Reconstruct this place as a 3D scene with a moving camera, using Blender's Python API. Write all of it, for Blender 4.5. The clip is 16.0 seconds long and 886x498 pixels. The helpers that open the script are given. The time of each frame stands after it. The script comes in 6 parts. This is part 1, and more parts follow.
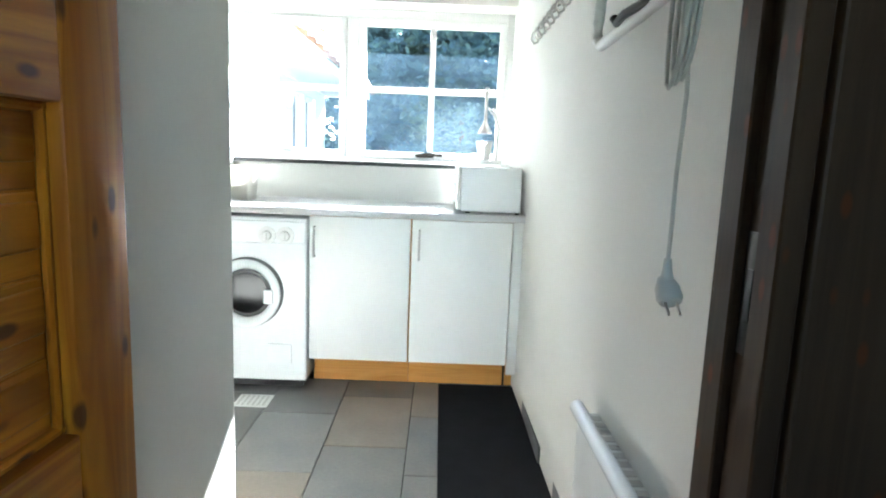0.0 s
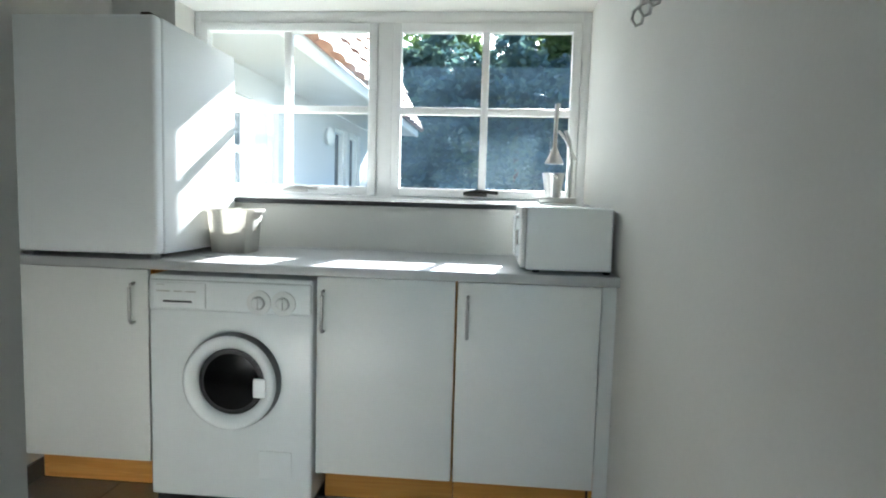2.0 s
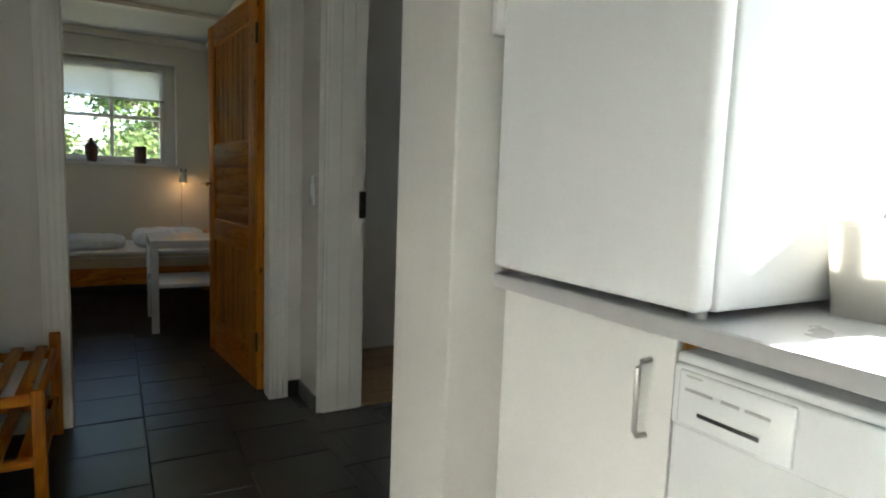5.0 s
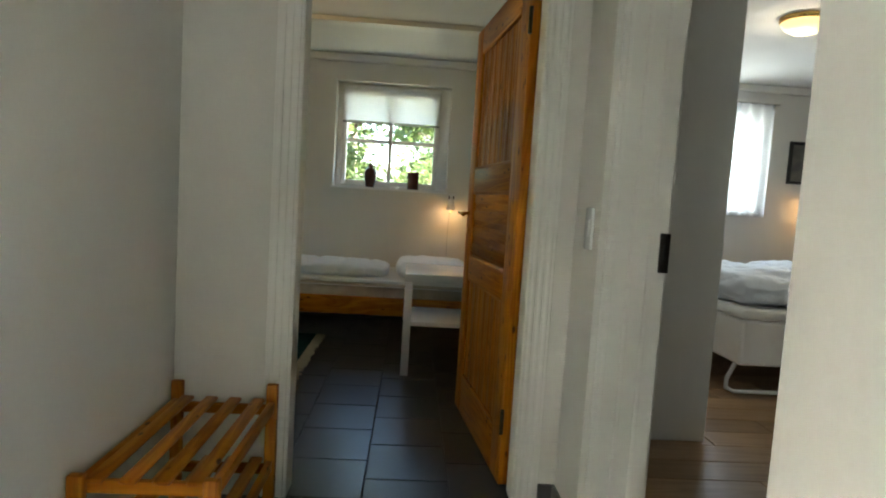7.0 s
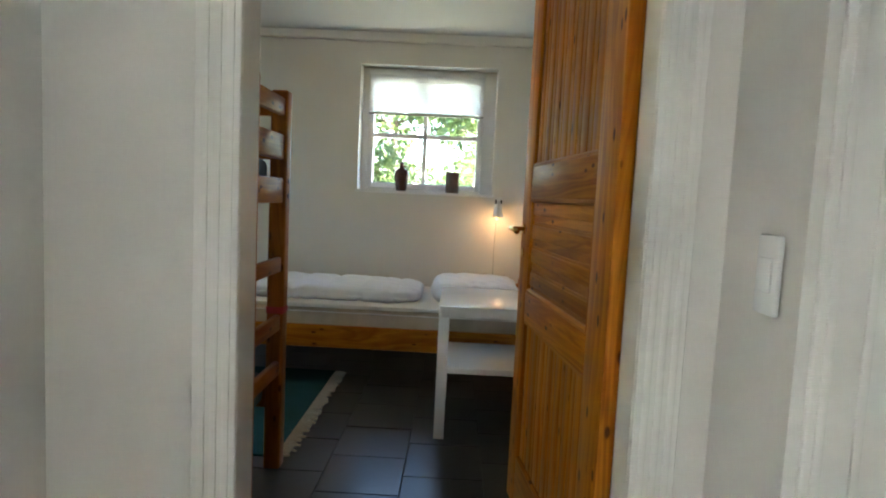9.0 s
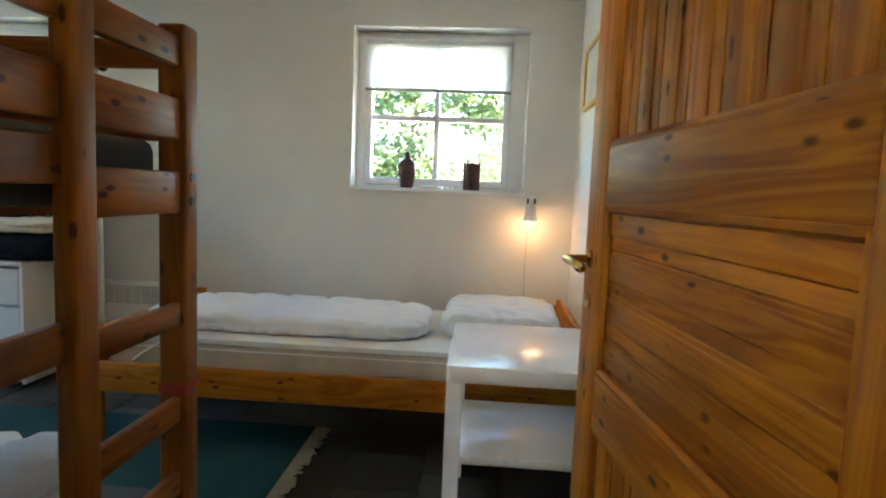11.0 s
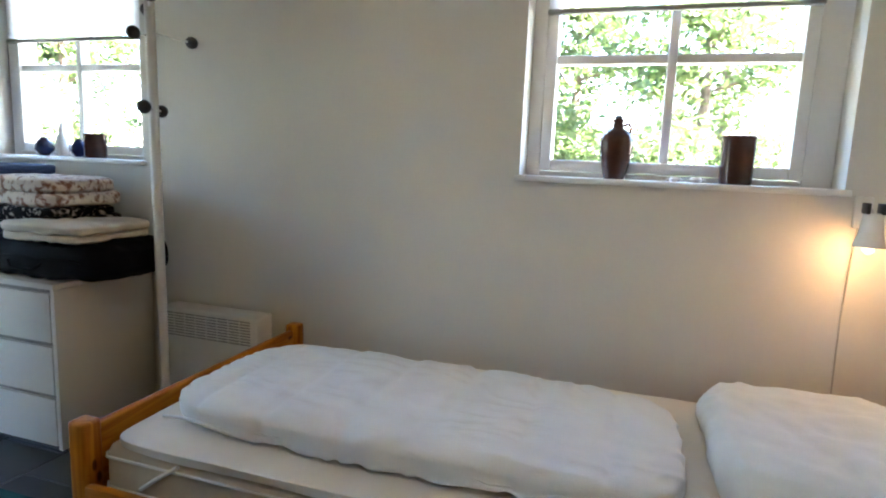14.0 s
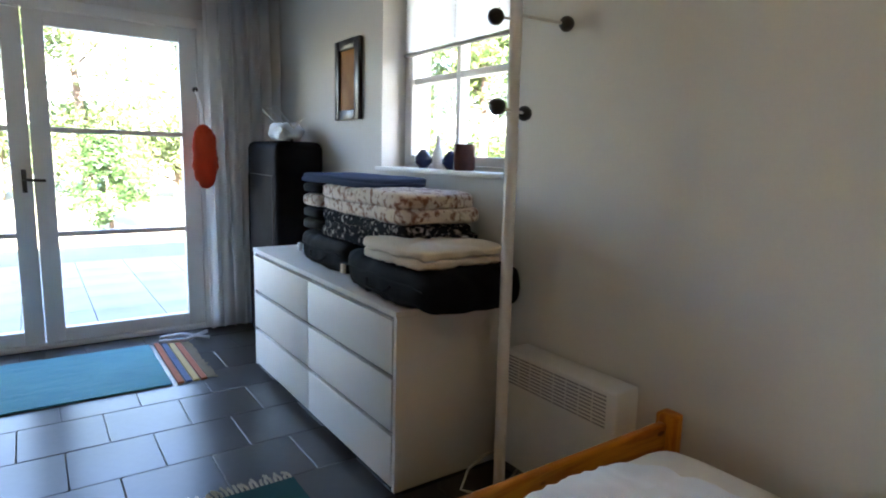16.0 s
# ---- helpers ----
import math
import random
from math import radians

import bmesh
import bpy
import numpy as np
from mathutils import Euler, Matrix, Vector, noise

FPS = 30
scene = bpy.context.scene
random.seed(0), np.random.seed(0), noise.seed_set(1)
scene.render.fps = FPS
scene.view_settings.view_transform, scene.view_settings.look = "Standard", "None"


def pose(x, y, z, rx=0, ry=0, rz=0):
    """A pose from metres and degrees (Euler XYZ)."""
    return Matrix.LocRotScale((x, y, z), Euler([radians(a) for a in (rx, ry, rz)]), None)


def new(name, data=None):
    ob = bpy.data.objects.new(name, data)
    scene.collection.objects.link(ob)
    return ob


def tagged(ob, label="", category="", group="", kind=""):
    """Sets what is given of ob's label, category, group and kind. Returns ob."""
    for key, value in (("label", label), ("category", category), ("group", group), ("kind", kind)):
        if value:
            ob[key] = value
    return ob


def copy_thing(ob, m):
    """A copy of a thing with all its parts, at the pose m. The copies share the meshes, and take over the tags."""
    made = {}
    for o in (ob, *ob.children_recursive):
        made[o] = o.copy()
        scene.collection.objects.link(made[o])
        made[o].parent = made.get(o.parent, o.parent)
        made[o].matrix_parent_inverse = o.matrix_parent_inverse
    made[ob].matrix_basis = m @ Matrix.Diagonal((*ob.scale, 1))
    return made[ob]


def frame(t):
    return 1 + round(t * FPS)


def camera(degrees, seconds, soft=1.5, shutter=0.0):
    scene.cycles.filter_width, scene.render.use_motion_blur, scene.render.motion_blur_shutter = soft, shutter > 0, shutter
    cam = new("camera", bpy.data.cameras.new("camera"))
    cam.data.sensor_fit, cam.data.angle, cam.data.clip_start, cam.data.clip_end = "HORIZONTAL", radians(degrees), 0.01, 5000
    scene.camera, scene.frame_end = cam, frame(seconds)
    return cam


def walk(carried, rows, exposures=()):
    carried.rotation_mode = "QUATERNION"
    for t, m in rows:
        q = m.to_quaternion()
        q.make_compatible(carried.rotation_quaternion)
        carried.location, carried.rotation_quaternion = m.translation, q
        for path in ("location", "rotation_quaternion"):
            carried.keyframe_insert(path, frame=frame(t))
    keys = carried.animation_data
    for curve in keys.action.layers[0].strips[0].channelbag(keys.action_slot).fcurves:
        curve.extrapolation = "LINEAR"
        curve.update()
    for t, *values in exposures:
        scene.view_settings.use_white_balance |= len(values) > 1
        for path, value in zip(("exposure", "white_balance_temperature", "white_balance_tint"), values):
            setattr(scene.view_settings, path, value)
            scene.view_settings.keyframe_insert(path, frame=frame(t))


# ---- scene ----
cam = camera(74.0, 16.0, soft=2.0)
# seconds, eye x y z, yaw, pitch, lean
ROWS = [
    (0, 0.624, 0.185, 1.148, -0.55, -8.52, 2.26),
    (0.5, 0.654, 0.420, 1.175, 4.84, -6.58, 2.63),
    (1, 0.673, 0.609, 1.158, 5.71, -5.55, 1.90),
    (1.5, 0.629, 0.833, 1.160, 3.76, -2.70, 1.37),
    (2, 0.609, 0.998, 1.145, 4.71, -4.88, 1.60),
    (2.5, 0.581, 1.240, 1.150, 8.96, -5.60, 2.56),
    (3, 0.511, 1.415, 1.141, 15.63, -6.48, 2.20),
    (3.5, 0.388, 1.610, 1.155, 24.55, -6.11, 3.27),
    (4, 0.263, 1.714, 1.151, 34.29, -8.21, 3.22),
    (4.5, 0.153, 1.976, 1.156, 51.31, -5.86, 2.96),
    (4.8, 0.107, 2.108, 1.125, 58.70, -5.88, 2.48),
    (5, 0.061, 2.138, 1.115, 60.74, -6.17, 2.04),
    (5.2, -0.003, 2.166, 1.115, 63.81, -6.24, 2.49),
    (7.3, -0.902, 2.366, 1.139, 87.84, -4.09, 3.08),
    (7.5, -0.998, 2.358, 1.152, 87.00, -3.48, 1.92),
    (8, -1.205, 2.360, 1.143, 88.30, -5.01, 2.17),
    (8.6, -1.474, 2.393, 1.164, 90.31, -5.01, 2.62),
    (11, -2.655, 2.435, 1.205, 93.66, -5.59, 2.35),
    (11.5, -2.884, 2.415, 1.230, 93.98, -4.30, 1.93),
    (12, -3.110, 2.393, 1.211, 97.30, -4.91, 2.64),
    (12.5, -3.360, 2.351, 1.191, 99.10, -5.34, 2.59),
    (13, -3.611, 2.288, 1.181, 99.62, -5.83, 2.57),
    (13.5, -3.843, 2.182, 1.212, 100.63, -7.92, 2.02),
    (14, -4.044, 2.040, 1.261, 107.80, -8.62, 2.31),
    (14.5, -4.247, 1.922, 1.244, 116.54, -9.28, 3.02),
    (15, -4.452, 1.762, 1.246, 122.32, -9.22, 1.64),
    (15.3, -4.572, 1.686, 1.232, 126.64, -9.41, 0.70),
    (15.5, -4.570, 1.656, 1.254, 129.92, -9.31, 0.40),
    (16, -4.683, 1.647, 1.262, 144.91, -8.93, 1.55),
]
EXPOSURES = [(0.0, 4.9, 5600, 5), (0.5, 4.35, 5550, 4), (1.0, 3.95, 5600, 4), (1.5, 3.92, 5600, 4), (2.0, 3.45, 5600, 4), (2.5, 3.3, 5650, 4), (3.5, 2.95, 5750, 5), (4.0, 3.12, 5900, 7), (4.5, 3.9, 6000, 7), (5.0, 4.45, 6100, 7), (7.3, 5.3, 6400, 5), (8.5, 5.72, 6050, 9), (11.0, 6.25, 5850, 12), (12.5, 6.27, 5800, 16), (14.0, 6.25, 5880, 17), (14.5, 6.0, 5950, 15), (15.5, 5.95, 6250, 15), (16.0, 5.9, 6200, 22)]
walk(cam, [(t, pose(x, y, z, 90 + pitch, 0, yaw) @ pose(0, 0, 0, 0, 0, lean)) for t, x, y, z, yaw, pitch, lean in ROWS], EXPOSURES)

# ---- world and sun ----
SUN = Vector((0.205, 1.0, 0.552)).normalized()
world = bpy.data.worlds.new("world")
scene.world = world
world.use_nodes = True
wn = world.node_tree
sky = wn.nodes.new("ShaderNodeTexSky")
sky.sky_type = "NISHITA"
sky.sun_disc = False
sky.sun_elevation = math.asin(SUN.z)
sky.sun_rotation = math.atan2(SUN.x, SUN.y)
wn.nodes["Background"].inputs["Strength"].default_value = 0.06
wn.links.new(sky.outputs[0], wn.nodes["Background"].inputs["Color"])
sun = new("sun", bpy.data.lights.new("sun", "SUN"))
sun.data.energy, sun.data.angle, sun.data.color = 5.0, radians(0.6), (1.0, 0.95, 0.87)
sun.matrix_basis = Matrix.Translation((0, 8, 9)) @ SUN.to_track_quat("Z", "Y").to_matrix().to_4x4()


def bulb(name, place, watts, colour, radius=0.03):
    ob = new(name, bpy.data.lights.new(name, "POINT"))
    ob.data.energy, ob.data.color, ob.data.shadow_soft_size = watts, colour, radius
    ob.location = place
    return ob


WARM = (1.0, 0.52, 0.19)
bulb("reading_bulb", (-6.09, 2.715, 1.045), 0.075, WARM, 0.025)
bulb("far_reading_bulb", (-6.08, 6.12, 1.26), 0.07, WARM, 0.025)
bulb("ceiling_bulb", (-4.40, 1.60, 2.24), 0.10, (1.0, 0.66, 0.30), 0.05)
bulb("far_ceiling_bulb", (-4.38, 4.72, 2.24), 0.14, (1.0, 0.86, 0.66), 0.05)

# Added area lamp outside window_4, a stand-in that brightens the far bedroom.
far_fill = new("far_window_fill", bpy.data.lights.new("far_window_fill", "AREA"))
far_fill.data.shape, far_fill.data.size, far_fill.data.size_y = "RECTANGLE", 0.95, 0.85
far_fill.data.energy, far_fill.data.color = 1.15, (0.86, 0.93, 1.0)
far_fill.matrix_basis = pose(-6.56, 5.16, 1.68, 0, -90, 0)

# ---- materials ----


def material(name, colour, rough=0.5, metal=0.0, vary=0.06, scale=6.0, fine=60.0, bump=0.05, second=None, spot=0.5, random_tint=0.0, spec=0.5, coat=0.0, edge=0.2):
    """A plain painted, stone, cloth or metal surface with stains at one scale and grain at another."""
    m = bpy.data.materials.new(name)
    m.use_nodes = True
    nt = m.node_tree
    n, l = nt.nodes, nt.links
    b = n["Principled BSDF"]
    tc = n.new("ShaderNodeTexCoord")
    n1 = n.new("ShaderNodeTexNoise")
    n1.inputs["Scale"].default_value, n1.inputs["Detail"].default_value = scale, 6
    n2 = n.new("ShaderNodeTexNoise")
    n2.inputs["Scale"].default_value, n2.inputs["Detail"].default_value = fine, 3
    for q in (n1, n2):
        l.new(tc.outputs["Object"], q.inputs["Vector"])
    ramp = n.new("ShaderNodeMapRange")
    ramp.inputs["From Min"].default_value, ramp.inputs["From Max"].default_value = spot - edge, spot + edge
    l.new(n1.outputs["Fac"], ramp.inputs["Value"])
    mix = n.new("ShaderNodeMix")
    mix.data_type = "RGBA"
    two = second or tuple(c * (1 - 2 * vary) for c in colour)
    mix.inputs["A"].default_value, mix.inputs["B"].default_value = (*colour, 1), (*two, 1)
    l.new(ramp.outputs[0], mix.inputs["Factor"])
    out = mix.outputs["Result"]
    hsv = n.new("ShaderNodeHueSaturation")
    val = n.new("ShaderNodeMapRange")
    val.inputs["To Min"].default_value, val.inputs["To Max"].default_value = 1 - vary, 1 + vary
    l.new(n2.outputs["Fac"], val.inputs["Value"])
    last = val.outputs[0]
    if random_tint:
        oi = n.new("ShaderNodeObjectInfo")
        rv = n.new("ShaderNodeMapRange")
        rv.inputs["To Min"].default_value, rv.inputs["To Max"].default_value = 1 - random_tint, 1 + random_tint
        l.new(oi.outputs["Random"], rv.inputs["Value"])
        mu = n.new("ShaderNodeMath")
        mu.operation = "MULTIPLY"
        l.new(rv.outputs[0], mu.inputs[0])
        l.new(last, mu.inputs[1])
        last = mu.outputs[0]
    l.new(last, hsv.inputs["Value"])
    l.new(out, hsv.inputs["Color"])
    l.new(hsv.outputs[0], b.inputs["Base Color"])
    rr = n.new("ShaderNodeMapRange")
    rr.inputs["To Min"].default_value, rr.inputs["To Max"].default_value = max(rough - 0.08, 0.02), min(rough + 0.08, 1)
    l.new(n1.outputs["Fac"], rr.inputs["Value"])
    l.new(rr.outputs[0], b.inputs["Roughness"])
    b.inputs["Metallic"].default_value = metal
    b.inputs["Specular IOR Level"].default_value = spec
    b.inputs["Coat Weight"].default_value = coat
    if bump:
        bp = n.new("ShaderNodeBump")
        bp.inputs["Strength"].default_value, bp.inputs["Distance"].default_value = bump, 0.004
        l.new(n2.outputs["Fac"], bp.inputs["Height"])
        l.new(bp.outputs[0], b.inputs["Normal"])
    return m


def wood(name, light, dark, axis="x", rough=0.42, knots=True, rings=9.0):
    """Boards with long grain along one axis and a few dark knots."""
    m = bpy.data.materials.new(name)
    m.use_nodes = True
    nt = m.node_tree
    n, l = nt.nodes, nt.links
    b = n["Principled BSDF"]
    tc = n.new("ShaderNodeTexCoord")
    mp = n.new("ShaderNodeMapping")
    s = [rings, rings, rings]
    s["xyz".index(axis)] = 0.7
    mp.inputs["Scale"].default_value = s
    oi = n.new("ShaderNodeObjectInfo")
    off = n.new("ShaderNodeVectorMath")
    off.operation = "ADD"
    cmb = n.new("ShaderNodeMath")
    cmb.operation = "MULTIPLY"
    cmb.inputs[1].default_value = 7.3
    l.new(oi.outputs["Random"], cmb.inputs[0])
    l.new(tc.outputs["Object"], off.inputs[0])
    l.new(cmb.outputs[0], off.inputs[1])
    l.new(off.outputs[0], mp.inputs["Vector"])
    g = n.new("ShaderNodeTexNoise")
    g.inputs["Scale"].default_value, g.inputs["Detail"].default_value, g.inputs["Distortion"].default_value = 1.6, 8, 1.2
    l.new(mp.outputs[0], g.inputs["Vector"])
    w = n.new("ShaderNodeMath")
    w.operation = "PINGPONG"
    w.inputs[1].default_value = 0.12
    l.new(g.outputs["Fac"], w.inputs[0])
    r = n.new("ShaderNodeMapRange")
    r.inputs["From Max"].default_value = 0.12
    l.new(w.outputs[0], r.inputs["Value"])
    mix = n.new("ShaderNodeMix")
    mix.data_type = "RGBA"
    mix.inputs["A"].default_value, mix.inputs["B"].default_value = (*light, 1), (*dark, 1)
    l.new(r.outputs[0], mix.inputs["Factor"])
    out = mix.outputs["Result"]
    big = n.new("ShaderNodeTexNoise")
    big.inputs["Scale"].default_value = 3.0
    l.new(off.outputs[0], big.inputs["Vector"])
    hv = n.new("ShaderNodeHueSaturation")
    mr = n.new("ShaderNodeMapRange")
    mr.inputs["To Min"].default_value, mr.inputs["To Max"].default_value = 0.82, 1.18
    l.new(big.outputs["Fac"], mr.inputs["Value"])
    board = n.new("ShaderNodeMapRange")
    board.inputs["To Min"].default_value, board.inputs["To Max"].default_value = 0.78, 1.16
    l.new(oi.outputs["Random"], board.inputs["Value"])
    tone = n.new("ShaderNodeMath")
    tone.operation = "MULTIPLY"
    l.new(mr.outputs[0], tone.inputs[0])
    l.new(board.outputs[0], tone.inputs[1])
    l.new(tone.outputs[0], hv.inputs["Value"])
    l.new(out, hv.inputs["Color"])
    out = hv.outputs[0]
    if knots:
        km = n.new("ShaderNodeMapping")
        ks = [20.0, 20.0, 20.0]
        ks["xyz".index(axis)] = 9.0
        km.inputs["Scale"].default_value = ks
        l.new(off.outputs[0], km.inputs["Vector"])
        v = n.new("ShaderNodeTexVoronoi")
        v.inputs["Scale"].default_value = 1.0
        l.new(km.outputs[0], v.inputs["Vector"])
        kr = n.new("ShaderNodeMapRange")
        kr.inputs["From Min"].default_value, kr.inputs["From Max"].default_value = 0.11, 0.18
        kr.inputs["To Min"].default_value, kr.inputs["To Max"].default_value = 0.92, 0.0
        l.new(v.outputs["Distance"], kr.inputs["Value"])
        kx = n.new("ShaderNodeMix")
        kx.data_type = "RGBA"
        kx.inputs["B"].default_value = (0.075, 0.020, 0.004, 1)
        l.new(kr.outputs[0], kx.inputs["Factor"])
        l.new(out, kx.inputs["A"])
        out = kx.outputs["Result"]
    l.new(out, b.inputs["Base Color"])
    b.inputs["Roughness"].default_value = rough
    b.inputs["Specular IOR Level"].default_value = 0.16
    bp = n.new("ShaderNodeBump")
    bp.inputs["Strength"].default_value, bp.inputs["Distance"].default_value = 0.08, 0.003
    l.new(g.outputs["Fac"], bp.inputs["Height"])
    l.new(bp.outputs[0], b.inputs["Normal"])
    return m


def glass(name, dust_haze=0.0):
    m = bpy.data.materials.new(name)
    m.use_nodes = True
    nt = m.node_tree
    n, l = nt.nodes, nt.links
    out = n["Material Output"]
    n.remove(n["Principled BSDF"])
    clear = n.new("ShaderNodeBsdfTransparent")
    clear.inputs["Color"].default_value = (0.97, 0.985, 0.98, 1)
    gl = n.new("ShaderNodeBsdfGlossy")
    gl.inputs["Roughness"].default_value = 0.02
    lw = n.new("ShaderNodeLayerWeight")
    pw = n.new("ShaderNodeMath")
    pw.operation = "POWER"
    pw.inputs[1].default_value = 4.0
    l.new(lw.outputs["Facing"], pw.inputs[0])
    fr = n.new("ShaderNodeMapRange")
    fr.inputs["To Min"].default_value, fr.inputs["To Max"].default_value = 0.02, 0.5
    l.new(pw.outputs[0], fr.inputs["Value"])
    mx = n.new("ShaderNodeMixShader")
    l.new(fr.outputs[0], mx.inputs[0])
    l.new(clear.outputs[0], mx.inputs[1])
    l.new(gl.outputs[0], mx.inputs[2])
    end = mx.outputs[0]
    if dust_haze:
        # Blue translucent film: window dust, plus reflection haze put into its colour.
        df = n.new("ShaderNodeBsdfTranslucent")
        df.inputs["Color"].default_value = (0.42, 0.66, 0.95, 1)
        tc = n.new("ShaderNodeTexCoord")
        nz = n.new("ShaderNodeTexNoise")
        nz.inputs["Scale"].default_value, nz.inputs["Detail"].default_value = 3.2, 4
        l.new(tc.outputs["Object"], nz.inputs["Vector"])
        mr = n.new("ShaderNodeMapRange")
        mr.inputs["From Min"].default_value, mr.inputs["From Max"].default_value = 0.3, 0.7
        mr.inputs["To Min"].default_value, mr.inputs["To Max"].default_value = dust_haze * 0.12, dust_haze
        l.new(nz.outputs["Fac"], mr.inputs["Value"])
        m2 = n.new("ShaderNodeMixShader")
        l.new(mr.outputs[0], m2.inputs[0])
        l.new(end, m2.inputs[1])
        l.new(df.outputs[0], m2.inputs[2])
        end = m2.outputs[0]
    l.new(end, out.inputs["Surface"])
    return m


def glowing(name, colour, strength):
    m = bpy.data.materials.new(name)
    m.use_nodes = True
    b = m.node_tree.nodes["Principled BSDF"]
    b.inputs["Base Color"].default_value = (*colour, 1)
    b.inputs["Emission Color"].default_value = (*colour, 1)
    b.inputs["Emission Strength"].default_value = strength
    return m


def cloth(name, colour, second=None, scale=14.0, rough=0.9, through_light=0.0, bump=0.3, fine=220.0, vary=0.05, sheen=0.2, spot=0.5, edge=0.2):
    m = material(name, colour, rough, 0, vary, scale, fine, bump, second, spot=spot, edge=edge)
    b = m.node_tree.nodes["Principled BSDF"]
    b.inputs["Sheen Weight"].default_value = sheen if max(colour) > 0.15 else 0.0
    b.inputs["Specular IOR Level"].default_value = 0.25 if max(colour) > 0.15 else 0.06
    if through_light:
        nt = m.node_tree
        tr = nt.nodes.new("ShaderNodeBsdfTranslucent")
        tr.inputs["Color"].default_value = (*colour, 1)
        mx = nt.nodes.new("ShaderNodeMixShader")
        mx.inputs[0].default_value = through_light
        nt.links.new(b.outputs[0], mx.inputs[1])
        nt.links.new(tr.outputs[0], mx.inputs[2])
        nt.links.new(mx.outputs[0], nt.nodes["Material Output"].inputs["Surface"])
    return m


def leaf_mat(name, a, b2):
    m = bpy.data.materials.new(name)
    m.use_nodes = True
    nt = m.node_tree
    n, l = nt.nodes, nt.links
    b = n["Principled BSDF"]
    geo = n.new("ShaderNodeNewGeometry")
    mix = n.new("ShaderNodeMix")
    mix.data_type = "RGBA"
    mix.inputs["A"].default_value, mix.inputs["B"].default_value = (*a, 1), (*b2, 1)
    l.new(geo.outputs["Random Per Island"], mix.inputs["Factor"])
    l.new(mix.outputs["Result"], b.inputs["Base Color"])
    b.inputs["Roughness"].default_value = 0.55
    tr = n.new("ShaderNodeBsdfTranslucent")
    l.new(mix.outputs["Result"], tr.inputs["Color"])
    mx = n.new("ShaderNodeMixShader")
    mx.inputs[0].default_value = 0.45
    l.new(b.outputs[0], mx.inputs[1])
    l.new(tr.outputs[0], mx.inputs[2])
    l.new(mx.outputs[0], n["Material Output"].inputs["Surface"])
    return m


M_WALL = material("white_wall_paint", (0.70, 0.692, 0.658), 0.75, 0, 0.025, 1.1, 90, 0.12, (0.635, 0.615, 0.565))
M_CEIL = material("ceiling_paint", (0.74, 0.735, 0.71), 0.8, 0, 0.02, 1.5, 60, 0.1)
M_TRIM = material("white_gloss_trim", (0.76, 0.75, 0.71), 0.42, 0, 0.03, 3, 40, 0.05)
M_FRAMEW = material("white_window_paint", (0.80, 0.80, 0.79), 0.4, 0, 0.03, 5, 60, 0.05)
M_WHITE = material("white_enamel", (0.80, 0.82, 0.82), 0.22, 0, 0.015, 2, 120, 0.015)
M_FRIDGE = material("fridge_enamel", (0.78, 0.80, 0.80), 0.35, 0, 0.015, 2, 260, 0.06)
M_DOORW = material("white_melamine", (0.78, 0.78, 0.75), 0.38, 0, 0.02, 2, 90, 0.02)
M_LACQ = material("white_lacquer", (0.71, 0.71, 0.69), 0.5, 0, 0.02, 3, 90, 0.01, spec=0.25)
M_TABLE = material("glossy_white_table", (0.80, 0.80, 0.80), 0.2, 0, 0.012, 3, 90, 0.008)
M_PLAST = material("white_plastic", (0.72, 0.72, 0.70), 0.4, 0, 0.03, 8, 60, 0.03)
M_TOP = material("grey_laminate", (0.50, 0.50, 0.50), 0.30, 0, 0.02, 3, 190, 0.0)
M_BEECH = wood("beech_plinth", (0.62, 0.32, 0.085), (0.52, 0.25, 0.06), "x", 0.4, False, 16)
M_SLATE = material("slate_tile", (0.215, 0.205, 0.19), 0.38, 0, 0.14, 5, 70, 0.25, (0.17, 0.175, 0.175), random_tint=0.3)
M_DARK = material("dark_slate_tile", (0.040, 0.040, 0.039), 0.30, 0, 0.12, 3, 26, 0.09, (0.050, 0.047, 0.041), random_tint=0.2, spec=0.36)
M_SLATE_B = material("brown_slate_tile", (0.24, 0.205, 0.165), 0.4, 0, 0.14, 5, 70, 0.25, (0.19, 0.17, 0.145), random_tint=0.2)
# Pine darkened to near black for the shade on the entry frame.
M_FRAMED = wood("shaded_pine_frame", (0.045, 0.025, 0.013), (0.032, 0.017, 0.009), "z", 0.5)
M_GROUT = material("dark_grout", (0.028, 0.027, 0.026), 0.85, 0, 0.12, 20, 150, 0.2)
M_SKIRT = material("slate_skirting", (0.10, 0.10, 0.10), 0.45, 0, 0.15, 6, 50, 0.2)
M_MAT = cloth("black_rubber_mat", (0.018, 0.018, 0.02), None, 10, 0.8, 0, 0.4, 300)
M_BLACK = material("black_plastic", (0.012, 0.012, 0.013), 0.35, 0, 0.1, 8, 60, 0.03)
M_SMOKE = material("dark_porthole_glass", (0.004, 0.004, 0.0045), 0.10, 0, 0.05, 6, 40, 0.0, spec=0.2)
M_STEEL = material("brushed_steel", (0.56, 0.55, 0.53), 0.3, 1.0, 0.05, 12, 220, 0.05)
M_DARKMETAL = material("aged_dark_metal", (0.06, 0.055, 0.05), 0.4, 1.0, 0.1, 12, 120, 0.05)
M_BRASS = material("polished_brass", (0.72, 0.48, 0.16), 0.18, 1.0, 0.05, 10, 120, 0.02)
PINE_L, PINE_D = (0.49, 0.178, 0.009), (0.31, 0.090, 0.004)
M_PINE_X = wood("pine_along_x", PINE_L, PINE_D, "x")
